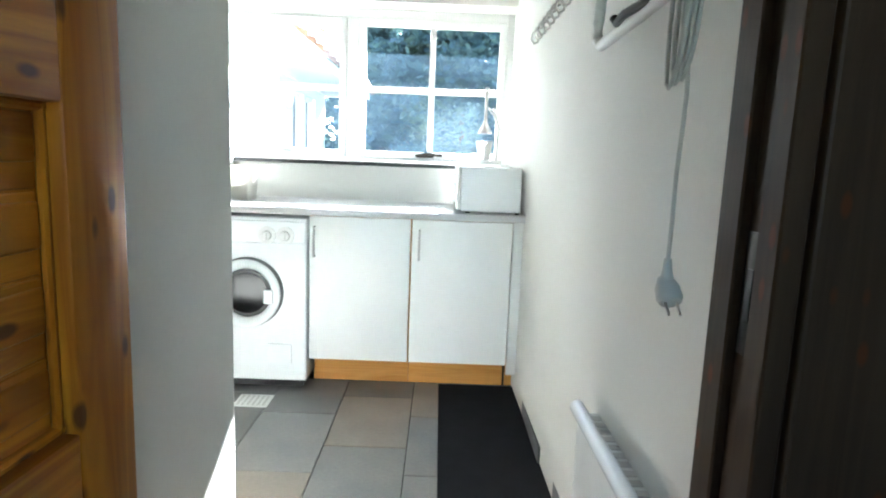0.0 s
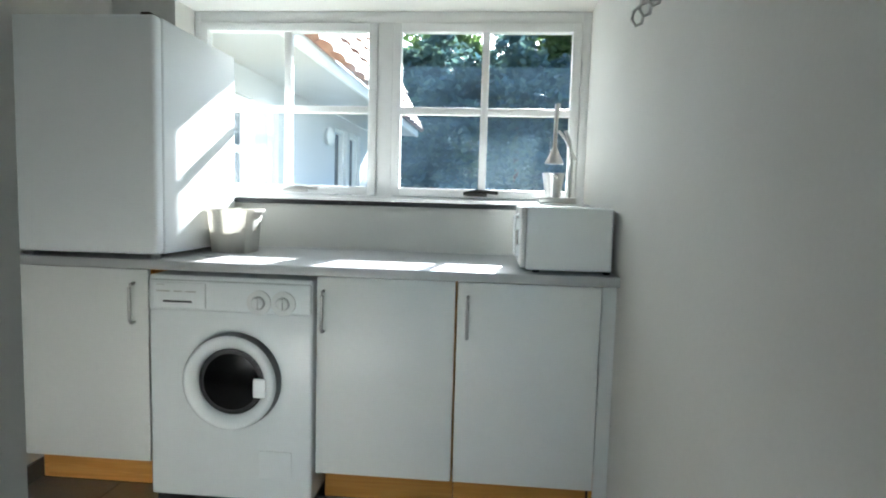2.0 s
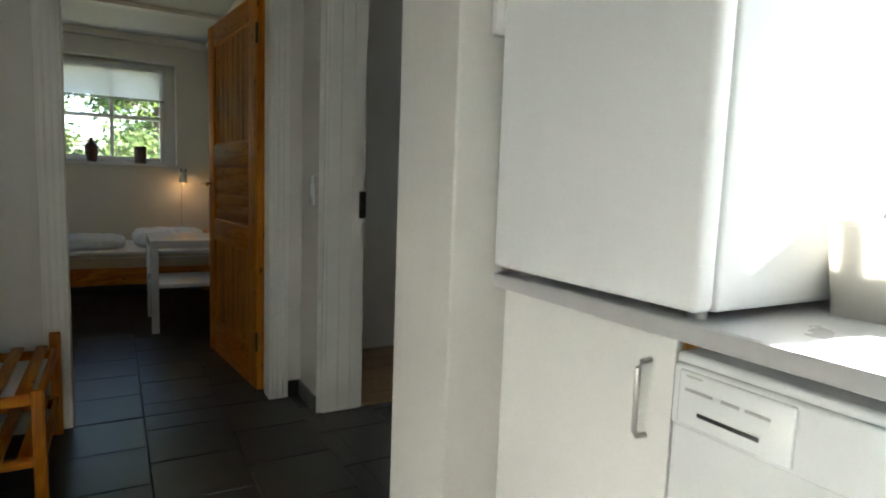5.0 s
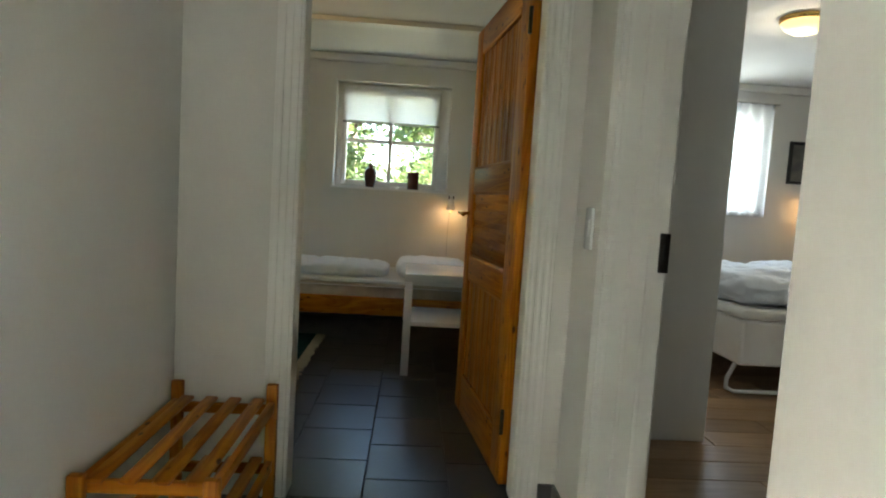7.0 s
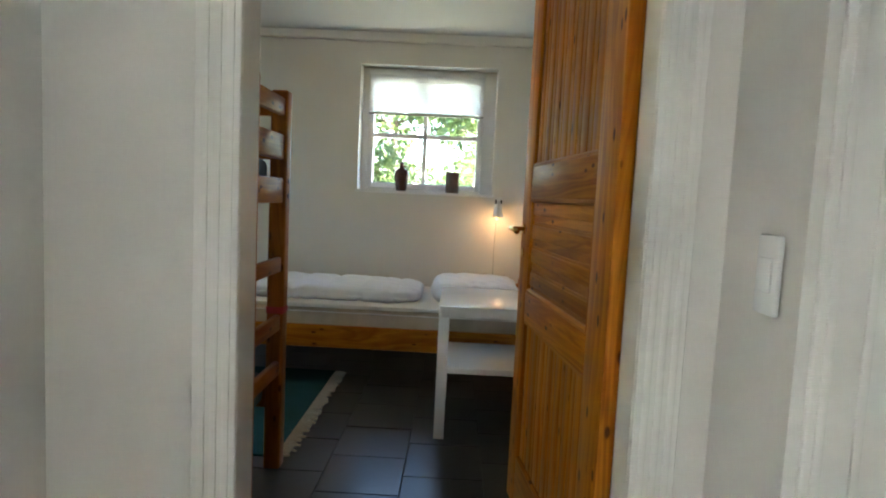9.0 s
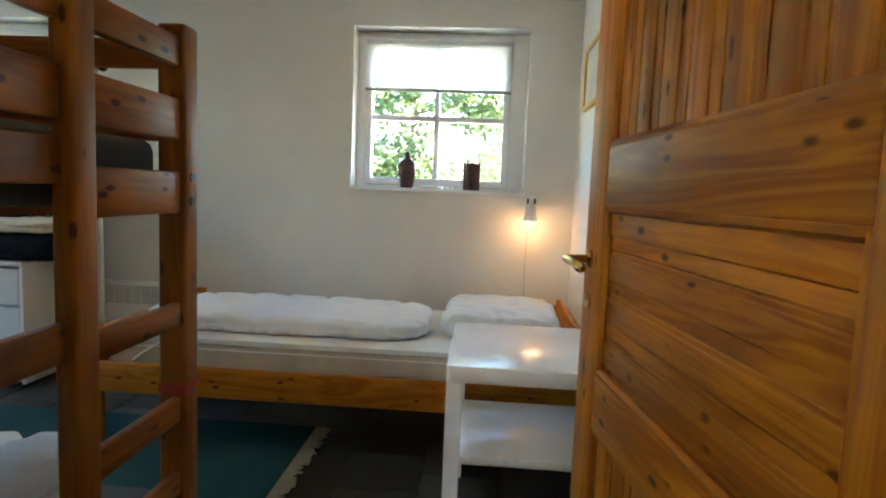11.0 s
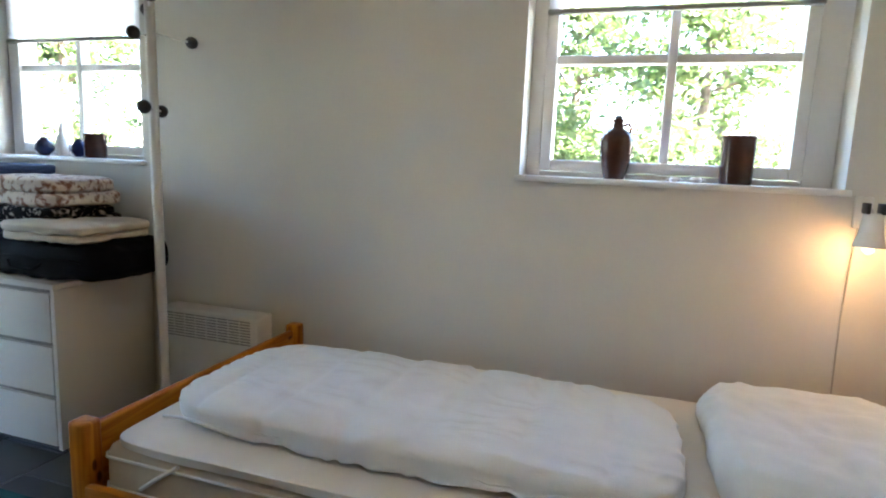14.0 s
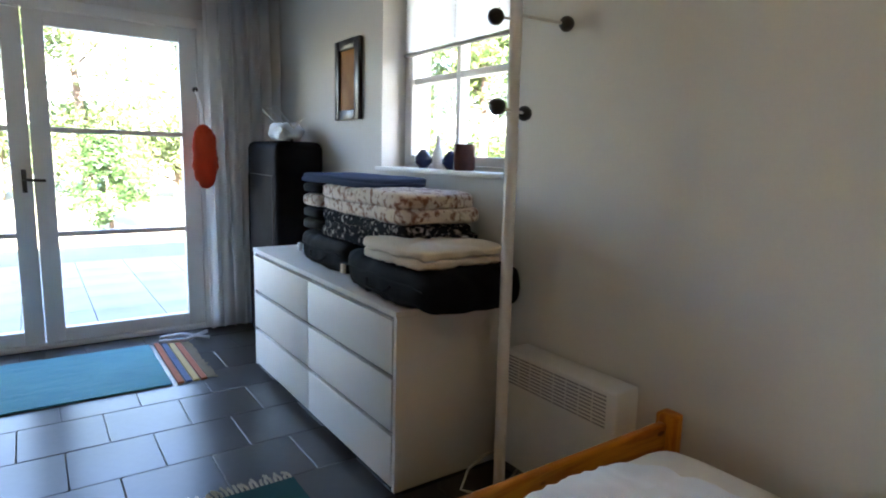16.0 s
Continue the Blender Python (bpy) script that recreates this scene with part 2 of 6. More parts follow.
M_PINE_Y = wood("pine_along_y", PINE_L, PINE_D, "y")
M_PINE_Z = wood("pine_along_z", PINE_L, PINE_D, "z")
M_RED_X = wood("dark_pine_along_x", (0.33, 0.105, 0.006), (0.22, 0.060, 0.003), "x")
M_RED_Y = wood("dark_pine_along_y", (0.33, 0.105, 0.006), (0.22, 0.060, 0.003), "y")
M_RED_Z = wood("dark_pine_along_z", (0.33, 0.105, 0.006), (0.22, 0.060, 0.003), "z")
M_FLOORW = wood("oak_laminate", (0.36, 0.24, 0.14), (0.28, 0.18, 0.10), "y", 0.35, False, 12)
M_DUVET = cloth("white_cotton_bedding", (0.76, 0.81, 0.88), None, 9, 0.9, 0, 0.25, 160, 0.03)
M_SHEET = cloth("white_sheet", (0.80, 0.79, 0.76), None, 8, 0.9, 0, 0.2, 200, 0.03)
M_MATTR = cloth("cream_mattress", (0.60, 0.52, 0.40), (0.52, 0.45, 0.34), 12, 0.9, 0, 0.3, 180)
M_GREY = cloth("grey_ticking", (0.10, 0.115, 0.13), None, 20, 0.9, 0, 0.3, 160)
M_CURT = cloth("sheer_white_curtain", (0.90, 0.90, 0.90), None, 5, 0.9, 0.2, 0.1, 200, 0.02)
M_NAVY = cloth("navy_bag_cloth", (0.006, 0.007, 0.010), None, 18, 0.75, 0, 0.25, 240)
M_BLUE = cloth("blue_blanket", (0.06, 0.080, 0.135), None, 12, 0.9, 0, 0.3, 200)
M_CREAM = cloth("cream_blanket", (0.66, 0.58, 0.45), None, 10, 0.95, 0, 0.5, 160)
M_SUIT = cloth("dark_suitcase_cloth", (0.005, 0.005, 0.007), (0.010, 0.009, 0.010), 9, 0.7, 0, 0.2, 200)
M_ORANGE = cloth("orange_cloth", (0.58, 0.070, 0.020), None, 14, 0.85, 0.2, 0.2, 160)
M_TEAL = cloth("teal_rug", (0.020, 0.068, 0.066), (0.027, 0.082, 0.088), 4, 0.95, 0, 0.6, 260)
M_TURQ = cloth("turquoise_rug", (0.05, 0.26, 0.32), (0.07, 0.30, 0.34), 5, 0.95, 0, 0.6, 260)
M_FRINGE = cloth("cream_fringe", (0.38, 0.32, 0.22), None, 20, 0.95, 0, 0.4, 260)
M_JUG = material("brown_glazed_stoneware", (0.085, 0.030, 0.018), 0.15, 0, 0.2, 14, 60, 0.05, (0.045, 0.018, 0.014))
M_COBALT = material("cobalt_glaze", (0.012, 0.022, 0.07), 0.15, 0, 0.1, 10, 60, 0.03)
M_GOLD = material("gilt_frame", (0.68, 0.42, 0.07), 0.35, 0.35, 0.1, 12, 90, 0.1)
M_PAPER = material("pale_print", (0.62, 0.63, 0.60), 0.3, 0, 0.10, 7, 30, 0.0, (0.47, 0.49, 0.47))
M_CHART = material("laminated_paper", (0.68, 0.68, 0.67), 0.3, 0, 0.05, 7, 30, 0.0, (0.60, 0.61, 0.60))
M_ICON = material("ochre_panel_picture", (0.30, 0.13, 0.018), 0.5, 0, 0.15, 9, 40, 0.05, (0.20, 0.075, 0.012), spec=0.08)
M_DUSKY = material("dark_landscape_picture", (0.05, 0.055, 0.055), 0.35, 0, 0.2, 9, 40, 0.0, (0.15, 0.14, 0.12))
M_BLIND = cloth("white_blind_slat", (0.86, 0.865, 0.89), None, 5, 0.5, 0.5, 0.0, 60, 0.02)
M_CLEARBOX = cloth("cloudy_plastic", (0.62, 0.60, 0.55), None, 9, 0.35, 0.4, 0.05, 60)
M_CORD = material("white_cable", (0.42, 0.42, 0.39), 0.45, 0, 0.03, 20, 90, 0.02)
M_GLASS = glass("window_glass")
M_HAZE = glass("dusty_hazy_window_glass", 0.0095)
M_LAMPGLOW = glowing("lamp_glass", (1.0, 0.70, 0.28), 0.045)
M_RENDER = material("white_rendered_wall", (0.60, 0.60, 0.60), 0.85, 0, 0.05, 2, 40, 0.25)
M_ROOF = material("red_roof_tile", (0.40, 0.23, 0.16), 0.8, 0, 0.2, 4, 40, 0.3, (0.28, 0.14, 0.09), random_tint=0.25)
M_DARKGL = material("dark_window_glass", (0.02, 0.028, 0.035), 0.12, 0, 0.1, 3, 20, 0.0, spec=0.2)
M_GRASS = material("lawn_ground", (0.110, 0.115, 0.060), 0.95, 0, 0.25, 0.7, 12, 0.5, (0.17, 0.150, 0.095))
M_PATIO = material("concrete_slab", (0.27, 0.26, 0.25), 0.85, 0, 0.1, 2, 60, 0.3, random_tint=0.08)
M_BARK = material("bark", (0.10, 0.07, 0.05), 0.9, 0, 0.25, 9, 30, 0.5)
# Blue in these dark leaf colours stands in for haze.
M_LEAF_D = leaf_mat("hazy_dark_leaves", (0.040, 0.080, 0.095), (0.085, 0.130, 0.095))
M_LEAF_L = leaf_mat("light_leaves", (0.035, 0.070, 0.016), (0.115, 0.145, 0.045))
M_PALETREE = leaf_mat("pale_leaves", (0.050, 0.085, 0.022), (0.120, 0.150, 0.055))
M_FADED = material("faded_print", (0.40, 0.40, 0.38), 0.5, 0, 0.15, 12, 60, 0.0, (0.52, 0.50, 0.46))
# Grey with gap and backlit shade put in; also colours the heater slots.
M_LIP = material("shade_and_slot_grey", (0.30, 0.30, 0.30), 0.6, 0, 0.05, 8, 60, 0.02)
M_LEAF_G = leaf_mat("sunlit_green_leaves", (0.060, 0.110, 0.030), (0.120, 0.165, 0.050))
M_RIM = material("dark_grey_plastic", (0.07, 0.072, 0.075), 0.4, 0, 0.05, 8, 60, 0.02)
M_SHRUB = leaf_mat("shrub_leaves", (0.014, 0.042, 0.010), (0.045, 0.085, 0.018))
M_RED = material("red_band", (0.35, 0.02, 0.012), 0.6, 0, 0.05, 10, 60, 0.05)

# ---- building helpers ----


def add_box(bm, x0, y0, z0, x1, y1, z1, bevel=0.0, segs=2):
    lo, hi = [min(a, b) for a, b in ((x0, x1), (y0, y1), (z0, z1))], [max(a, b) for a, b in ((x0, x1), (y0, y1), (z0, z1))]
    vs = [bm.verts.new((x, y, z)) for x in (lo[0], hi[0]) for y in (lo[1], hi[1]) for z in (lo[2], hi[2])]
    fs = [bm.faces.new([vs[i] for i in f]) for f in ((0, 1, 3, 2), (4, 6, 7, 5), (0, 4, 5, 1), (2, 3, 7, 6), (0, 2, 6, 4), (1, 5, 7, 3))]
    if bevel:
        es = list({e for f in fs for e in f.edges})
        bmesh.ops.bevel(bm, geom=es, offset=bevel, segments=segs, profile=0.5, affect="EDGES")
    return bm


def box(x0, y0, z0, x1, y1, z1, bevel=0.0, segs=2):
    return add_box(bmesh.new(), x0, y0, z0, x1, y1, z1, bevel, segs)


def add_tube(bm, pts, r, sides=10, closed=False, caps=True):
    """A round tube along a line of points."""
    pts = [Vector(p) for p in pts]
    rings = []
    up = Vector((0.123, 0.456, 0.88))
    for i, p in enumerate(pts):
        a, b = pts[max(i - 1, 0)], pts[min(i + 1, len(pts) - 1)]
        if closed:
            a, b = pts[i - 1], pts[(i + 1) % len(pts)]
        d = (b - a).normalized()
        u = d.cross(up).normalized()
        v = d.cross(u)
        rad = r[i] if isinstance(r, (list, tuple)) else r
        rings.append([bm.verts.new(p + rad * (math.cos(q) * u + math.sin(q) * v)) for q in [2 * math.pi * k / sides for k in range(sides)]])
    n = len(rings)
    for i in range(n if closed else n - 1):
        a, b = rings[i], rings[(i + 1) % n]
        for k in range(sides):
            bm.faces.new((a[k], a[(k + 1) % sides], b[(k + 1) % sides], b[k]))
    if caps and not closed:
        bm.faces.new(rings[0])
        bm.faces.new(rings[-1][::-1])
    bmesh.ops.recalc_face_normals(bm, faces=bm.faces)
    return bm


def tube(pts, r, sides=10, closed=False):
    return add_tube(bmesh.new(), pts, r, sides, closed)


def lathe(profile, centre=(0, 0, 0), sides=28, axis="z"):
    """A turned body: profile of (radius, height) from bottom to top."""
    bm = bmesh.new()
    rings = []
    for r, h in profile:
        ring = []
        for k in range(sides):
            q = 2 * math.pi * k / sides
            c, s = max(r, 0.0004) * math.cos(q), max(r, 0.0004) * math.sin(q)
            p = {"z": (c, s, h), "y": (c, h, s), "x": (h, c, s)}[axis]
            ring.append(bm.verts.new((p[0] + centre[0], p[1] + centre[1], p[2] + centre[2])))
        rings.append(ring)
    for a, b in zip(rings, rings[1:]):
        for k in range(sides):
            bm.faces.new((a[k], a[(k + 1) % sides], b[(k + 1) % sides], b[k]))
    bm.faces.new(rings[0])
    bm.faces.new(rings[-1][::-1])
    bmesh.ops.recalc_face_normals(bm, faces=bm.faces)
    return bm


def cushion(x0, y0, z0, x1, y1, z1, power=4.0, lumps=0.01, freq=7.0, seed=0.0, n=28, flat=0.35, quilt=0.0, quilt_axis=1, wrinkle=0.0):
    """A soft stuffed body with rounded sides and uneven folds."""
    bm = bmesh.new()
    c = Vector(((x0 + x1) / 2, (y0 + y1) / 2, (z0 + z1) / 2))
    h = Vector(((x1 - x0) / 2, (y1 - y0) / 2, (z1 - z0) / 2))
    bmesh.ops.create_cube(bm, size=2)
    bmesh.ops.subdivide_edges(bm, edges=bm.edges, cuts=n, use_grid_fill=True)
    for v in bm.verts:
        d = v.co.copy()
        k = (abs(d.x) ** power + abs(d.y) ** power + abs(d.z) ** (power * (1 - flat) + 2 * flat)) ** (1 / power)
        d /= max(k, 1e-6)
        d = Vector([max(-1, min(1, q)) for q in d])
        p = Vector((c.x + d.x * h.x, c.y + d.y * h.y, c.z + d.z * h.z))
        q = p * freq + Vector((seed, seed * 2.1, 0))
        out = Vector((d.x, d.y, d.z)).normalized()
        dn = noise.noise(q) + 0.5 * noise.noise(q * 2.3)
        if quilt:
            w = (p[quilt_axis] / quilt) % 1.0
            dn -= 1.5 * math.exp(-((w - 0.5) * 14) ** 2)
        p += out * lumps * dn
        if wrinkle:
            k = noise.noise(Vector((p.x * 5 + seed, p.y * 13 + 3 * noise.noise(p * 3), p.z * 9)))
            k2 = noise.noise(Vector((p.x * 17 + 2 * noise.noise(p * 4), p.y * 7 + seed, p.z * 9)))
            p += out * wrinkle * (0.5 - 2 * abs(k) + 0.5 - 1.4 * abs(k2))
        if p.z < z0:
            p.z = z0
        v.co = p
    bmesh.ops.recalc_face_normals(bm, faces=bm.faces)
    return bm


def link(name, bm, mat, smooth=0):
    me = bpy.data.meshes.new(name)
    bm.to_mesh(me)
    bm.free()
    me.materials.append(mat)
    if smooth:
        me.polygons.foreach_set("use_smooth", [True] * len(me.polygons))
        if smooth < 180:
            me.set_sharp_from_angle(angle=radians(smooth))
    return new(name, me)


def thing(name, place, label, category, group="", kind=""):
    ob = new(name)
    ob.empty_display_size = 0.1
    ob.location = place
    return tagged(ob, label, category, group, kind)


def root_of(ob):
    while ob.parent:
        ob = ob.parent
    return ob


def part(name, bm, mat, parent, label="", smooth=35):
    """One mesh under a thing or a part, its shape given in world metres."""
    bmesh.ops.translate(bm, verts=bm.verts, vec=-root_of(parent).location)
    ob = link(name, bm, mat, smooth)
    ob.parent = parent
    return tagged(ob, label)


def whole(name, bm, mat, label, category, group="", kind="", smooth=35):
    """A thing that is one mesh."""
    return tagged(link(name, bm, mat, smooth), label, category, group, kind)


def structure(name, bm, mat, label="", category="", smooth=0):
    return tagged(link(name, bm, mat, smooth), label, category, "", "structure")


def folded(name, x0, y0, z0, x1, y1, z1, layers, mat, label, category, group="", seed=0.0, n=30, wrinkle=0.003, power=8):
    """A quilt or duvet folded on itself, layer on layer, each a little out of line."""
    t = thing(name, ((x0 + x1) / 2, (y0 + y1) / 2, z0), label, category, group)
    dz = (z1 - z0) / layers
    for k in range(layers):
        o = 0.012 * math.sin(2.7 * k + seed)
        q = 0.012 * math.cos(1.9 * k + seed)
        part("fold", cushion(x0 + o, y0 + q, z0 + k * dz - 0.006 * (k > 0), x1 + o * 0.6, y1 - q, z0 + (k + 1) * dz + 0.004 * (k < layers - 1), power, 0.007, 6.5, seed + 3 * k, n, 0.45, 0, 1, wrinkle), mat, t, "", 180)
    return t


def wall_boxes(axis, a0, a1, u0, u1, z0, z1, holes=()):
    """A wall with openings. axis 'x': it runs along x, a is its span in y; axis 'y': the other way round. holes: u0, u1, z0, z1."""
    bm = bmesh.new()
    us = sorted({u0, u1, *[h[0] for h in holes], *[h[1] for h in holes]})
    for ua, ub in zip(us, us[1:]):
        zs = [(z0, z1)]
        for h in holes:
            if h[0] <= ua + 1e-6 and h[1] >= ub - 1e-6:
                nz = []
                for a, b in zs:
                    if h[2] > a:
                        nz.append((a, min(b, h[2])))
                    if h[3] < b:
                        nz.append((max(a, h[3]), b))
                zs = nz
        for za, zb in zs:
            if axis == "x":
                add_box(bm, ua, a0, za, ub, a1, zb)
            else:
                add_box(bm, a0, ua, za, a1, ub, zb)
    return bm

# ---- structure ----
H = 2.40
bm = bmesh.new()
lo = [bm.verts.new((x, y, 0)) for x, y in ((1.07, 1.03), (1.25, 1.03), (1.25, 3.62), (1.025, 3.62))]
hi = [bm.verts.new((v.co.x, v.co.y, H)) for v in lo]
bm.faces.new(lo[::-1])
bm.faces.new(hi)
for k in range(4):
    bm.faces.new((lo[k], lo[(k + 1) % 4], hi[(k + 1) % 4], hi[k]))
structure("wall_utility_east", bm, M_WALL, "white painted wall with a rack and a convector", "wall")
structure("wall_entry", wall_boxes("x", 0.90, 1.03, -1.2, 2.2, 0, H, [(0.13, 1.07, 0, 2.09)]), M_WALL, "white wall round the entry doorway", "wall")
structure("wall_passage_end", wall_boxes("y", 0.03, 0.147, 1.03, 1.537, 0, H), M_WALL, "white wall end beside the entry", "wall")
structure("wall_passage_south", wall_boxes("x", 1.40, 1.537, -2.89, 0.03, 0, H), M_WALL, "white wall along the passage", "wall")
structure("wall_utility_north", wall_boxes("x", 3.62, 3.93, -1.15, 1.25, 0, H, [(-0.85, 1.03, 1.125, 2.01)]), M_WALL, "white wall with a wide window recess", "wall")
structure("wall_pier", box(-1.47, 2.84, 0, -1.15, 4.10, H, 0.006), M_WALL, "white wall end between utility room and passage", "wall")
structure("wall_passage_north", wall_boxes("x", 4.10, 4.22, -2.72, -1.19, 0, H), M_WALL, "white wall closing the passage", "wall")
structure("wall_far_bedroom_door", wall_boxes("y", -2.72, -2.61, 2.965, 4.10, 0, H, [(3.185, 4.0, 0, 2.07)]), M_WALL, "white wall with the far bedroom doorway", "wall")
structure("wall_bedroom_east", wall_boxes("y", -2.99, -2.89, -2.65, 2.965, 0, H, [(1.945, 2.812, 0, 2.07)]), M_WALL, "white wall with the bedroom doorway", "wall")
structure("wall_between_bedrooms", add_box(wall_boxes("x", 2.975, 3.10, -6.22, -2.99, 0, H), -2.99, 2.965, 0, -2.72, 3.10, H), M_WALL, "white wall between the bedrooms", "wall")
structure("wall_west", wall_boxes("y", -6.52, -6.22, -2.65, 6.75, 0, H, [(-1.13, -0.12, 1.20, 2.168), (1.626, 2.671, 1.215, 2.168), (4.64, 5.68, 1.20, 2.15)]), M_WALL, "white outside wall with deep windows", "wall")
structure("wall_bedroom_south", wall_boxes("x", -2.95, -2.65, -6.52, -2.89, 0, H, [(-5.72, -3.95, 0, 2.12)]), M_WALL, "white wall with a glazed garden door", "wall")
structure("wall_closet_end", box(-3.70, 3.10, 0, -3.57, 3.905, H, 0.004), M_WALL, "short white wall inside the far bedroom", "wall")
structure("wall_far_bedroom_north", wall_boxes("x", 6.75, 6.9, -6.52, -2.4, 0, H), M_WALL, "plain white wall", "wall")
structure("wall_far_bedroom_east", wall_boxes("y", -2.72, -2.6, 4.22, 6.75, 0, H), M_WALL, "plain white wall", "wall")
structure("wall_lobby_south", wall_boxes("x", -1.35, -1.2, -1.2, 2.2, 0, H, [(-0.15, 1.45, 0.95, 2.05)]), M_WALL, "plain wall behind the start", "wall")
structure("wall_lobby_west", wall_boxes("y", -1.35, -1.2, -1.35, 1.40, 0, H), M_WALL, "plain wall of the lobby", "wall")
structure("wall_lobby_east", wall_boxes("y", 2.2, 2.35, -1.35, 1.03, 0, H), M_WALL, "plain wall of the lobby", "wall")
structure("ceiling", box(-6.52, -2.95, H, 2.35, 3.93, H + 0.15), M_CEIL, "plain white ceiling", "ceiling")
structure("ceiling_far", box(-6.52, 3.93, H, -1.19, 6.9, H + 0.15), M_CEIL, "plain white ceiling of the far bedroom", "ceiling")
cornice = bmesh.new()
add_box(cornice, -6.22, -2.65, H - 0.07, -6.175, 2.975, H - 0.003, 0.012)
add_box(cornice, -6.175, 2.93, H - 0.07, -2.99, 2.975, H - 0.003, 0.012)
add_box(cornice, -6.22, 3.10, H - 0.07, -6.175, 6.75, H - 0.003, 0.012)
structure("trim", cornice, M_TRIM, "white ceiling cornice", "cornice", 40)
beam = box(-5.22, -2.65, H - 0.035, -5.10, 2.93, H - 0.002, 0.004)
structure("trim_beam", beam, M_TRIM, "white ceiling batten", "batten")

floor_u = structure("floor_utility", box(-1.40, -1.35, -0.12, 2.35, 3.62, -0.006), M_GROUT, "grey slate tiled floor with dark joints", "floor")
floor_d = structure("floor_bedroom", box(-6.52, -2.95, -0.12, -1.40, 2.975, -0.006), M_GROUT, "dark slate tiled floor with fine joints", "floor")
floor_p = structure("floor_passage", box(-2.61, 2.975, -0.12, -1.40, 4.10, -0.006), M_GROUT, "dark slate tiled floor", "floor")
floor_w = structure("floor_far_bedroom", box(-6.52, 3.0, -0.12, -2.61, 6.9, -0.012), M_GROUT, "oak laminate floor", "floor")

skirt = bmesh.new()
for q in ((1.040, 2.3, 0, 1.06, 3.10, 0.075), (1.052, 1.03, 0, 1.0705, 2.3, 0.075), (-1.15, 2.828, 0, -1.137, 3.13, 0.075), (-1.482, 2.826, 0, -1.137, 2.8395, 0.075), (-1.483, 2.84, 0, -1.4705, 4.09, 0.075),
          (-2.889, 2.952, 0, -2.612, 2.9645, 0.085), (-2.8895, 2.898, 0, -2.877, 2.952, 0.085), (-2.888, 1.5375, 0, 0.147, 1.55, 0.075), (-6.2195, -2.64, 0, -6.207, 2.97, 0.075), (-6.2, 2.963, 0, -2.995, 2.9745, 0.075)):
    add_box(skirt, *q, 0.002, 1)
structure("baseboard", skirt, M_SKIRT, "dark slate skirting tiles", "skirting")


def casing(name, x, y0, y1, ztop, side, w=0.095, ridges=3):
    """A moulded white frame round a doorway in a wall that runs along y; side: the way its face looks."""
    t = thing(name, (x, (y0 + y1) / 2, 0), "white moulded door casing", "door frame", "", "structure")
    for a, b in ((y0 - w, y0), (y1, y1 + w)):
        bm = bmesh.new()
        add_box(bm, x, a, 0, x + side * 0.012, b, ztop + w, 0.002, 1)
        for k in range(ridges):
            c = a + 0.014 + k * (w - 0.017) / ridges
            add_box(bm, x + side * 0.010, c, 0, x + side * 0.0165, c + 0.016, ztop + w - 0.004, 0.003, 2)
        part("casing_upright", bm, M_TRIM, t)
    bm = bmesh.new()
    add_box(bm, x, y0, ztop, x + side * 0.012, y1, ztop + w, 0.002, 1)
    add_box(bm, x + side * 0.010, y0, ztop + 0.03, x + side * 0.02, y1, ztop + 0.06, 0.004, 2)
    part("casing_head", bm, M_TRIM, t)
    return t


def lining(name, x0, x1, y0, y1, ztop):
    bm = bmesh.new()
    add_box(bm, x0, y0, 0, x1, y0 + 0.012, ztop, 0.002, 1)
    add_box(bm, x0, y1 - 0.012, 0, x1, y1, ztop, 0.002, 1)
    add_box(bm, x0, y0 + 0.012, ztop - 0.022, x1, y1 - 0.012, ztop, 0.002, 1)
    return structure(name, bm, M_TRIM, "white painted door lining", "door lining")


casing("door_1", -2.89, 1.957, 2.802, 2.05, 1)
lining("trim_lining_near", -2.992, -2.888, 1.945, 2.812, 2.07)
casing("door_2", -2.61, 3.187, 3.99, 2.05, 1, 0.2, 3)
lining("trim_lining_far", -2.722, -2.6105, 3.185, 4.0, 2.07)
strike = thing("strike_plate", (-2.60, 3.19, 1.0), "dark metal strike plate on the white door frame", "strike plate")
part("plate", box(-2.600, 3.160, 0.945, -2.584, 3.190, 1.072, 0.003), M_DARKMETAL, strike)
part("latch_slot", box(-2.586, 3.168, 0.985, -2.5825, 3.180, 1.035, 0.001), M_BLACK, strike)
structure("threshold", box(-2.70, 3.19, -0.012, -2.63, 3.99, 0.006, 0.003), M_FLOORW, "wooden threshold strip", "threshold")

# entry frame of pine with rebates, its shade painted in as near-black brown
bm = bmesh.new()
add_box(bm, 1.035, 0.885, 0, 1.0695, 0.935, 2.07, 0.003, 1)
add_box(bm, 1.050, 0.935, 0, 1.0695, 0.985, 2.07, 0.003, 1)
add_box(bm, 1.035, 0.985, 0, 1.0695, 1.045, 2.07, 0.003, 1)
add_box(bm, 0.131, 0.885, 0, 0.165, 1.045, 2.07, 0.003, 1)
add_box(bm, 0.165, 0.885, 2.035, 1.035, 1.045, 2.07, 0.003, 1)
# Wide board added to keep the wall beside the frame dark.
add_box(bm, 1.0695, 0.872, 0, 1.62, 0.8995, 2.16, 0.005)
structure("trim_entry_frame", bm, M_FRAMED, "pine door frame with shade painted into its colour", "door frame")
strike2 = thing("strike_plate", (1.05, 0.96, 0.98), "steel strike plate in the entry frame", "strike plate")
part("plate", box(1.046, 0.944, 0.90, 1.0505, 0.976, 1.07, 0.001), M_DARKMETAL, strike2)
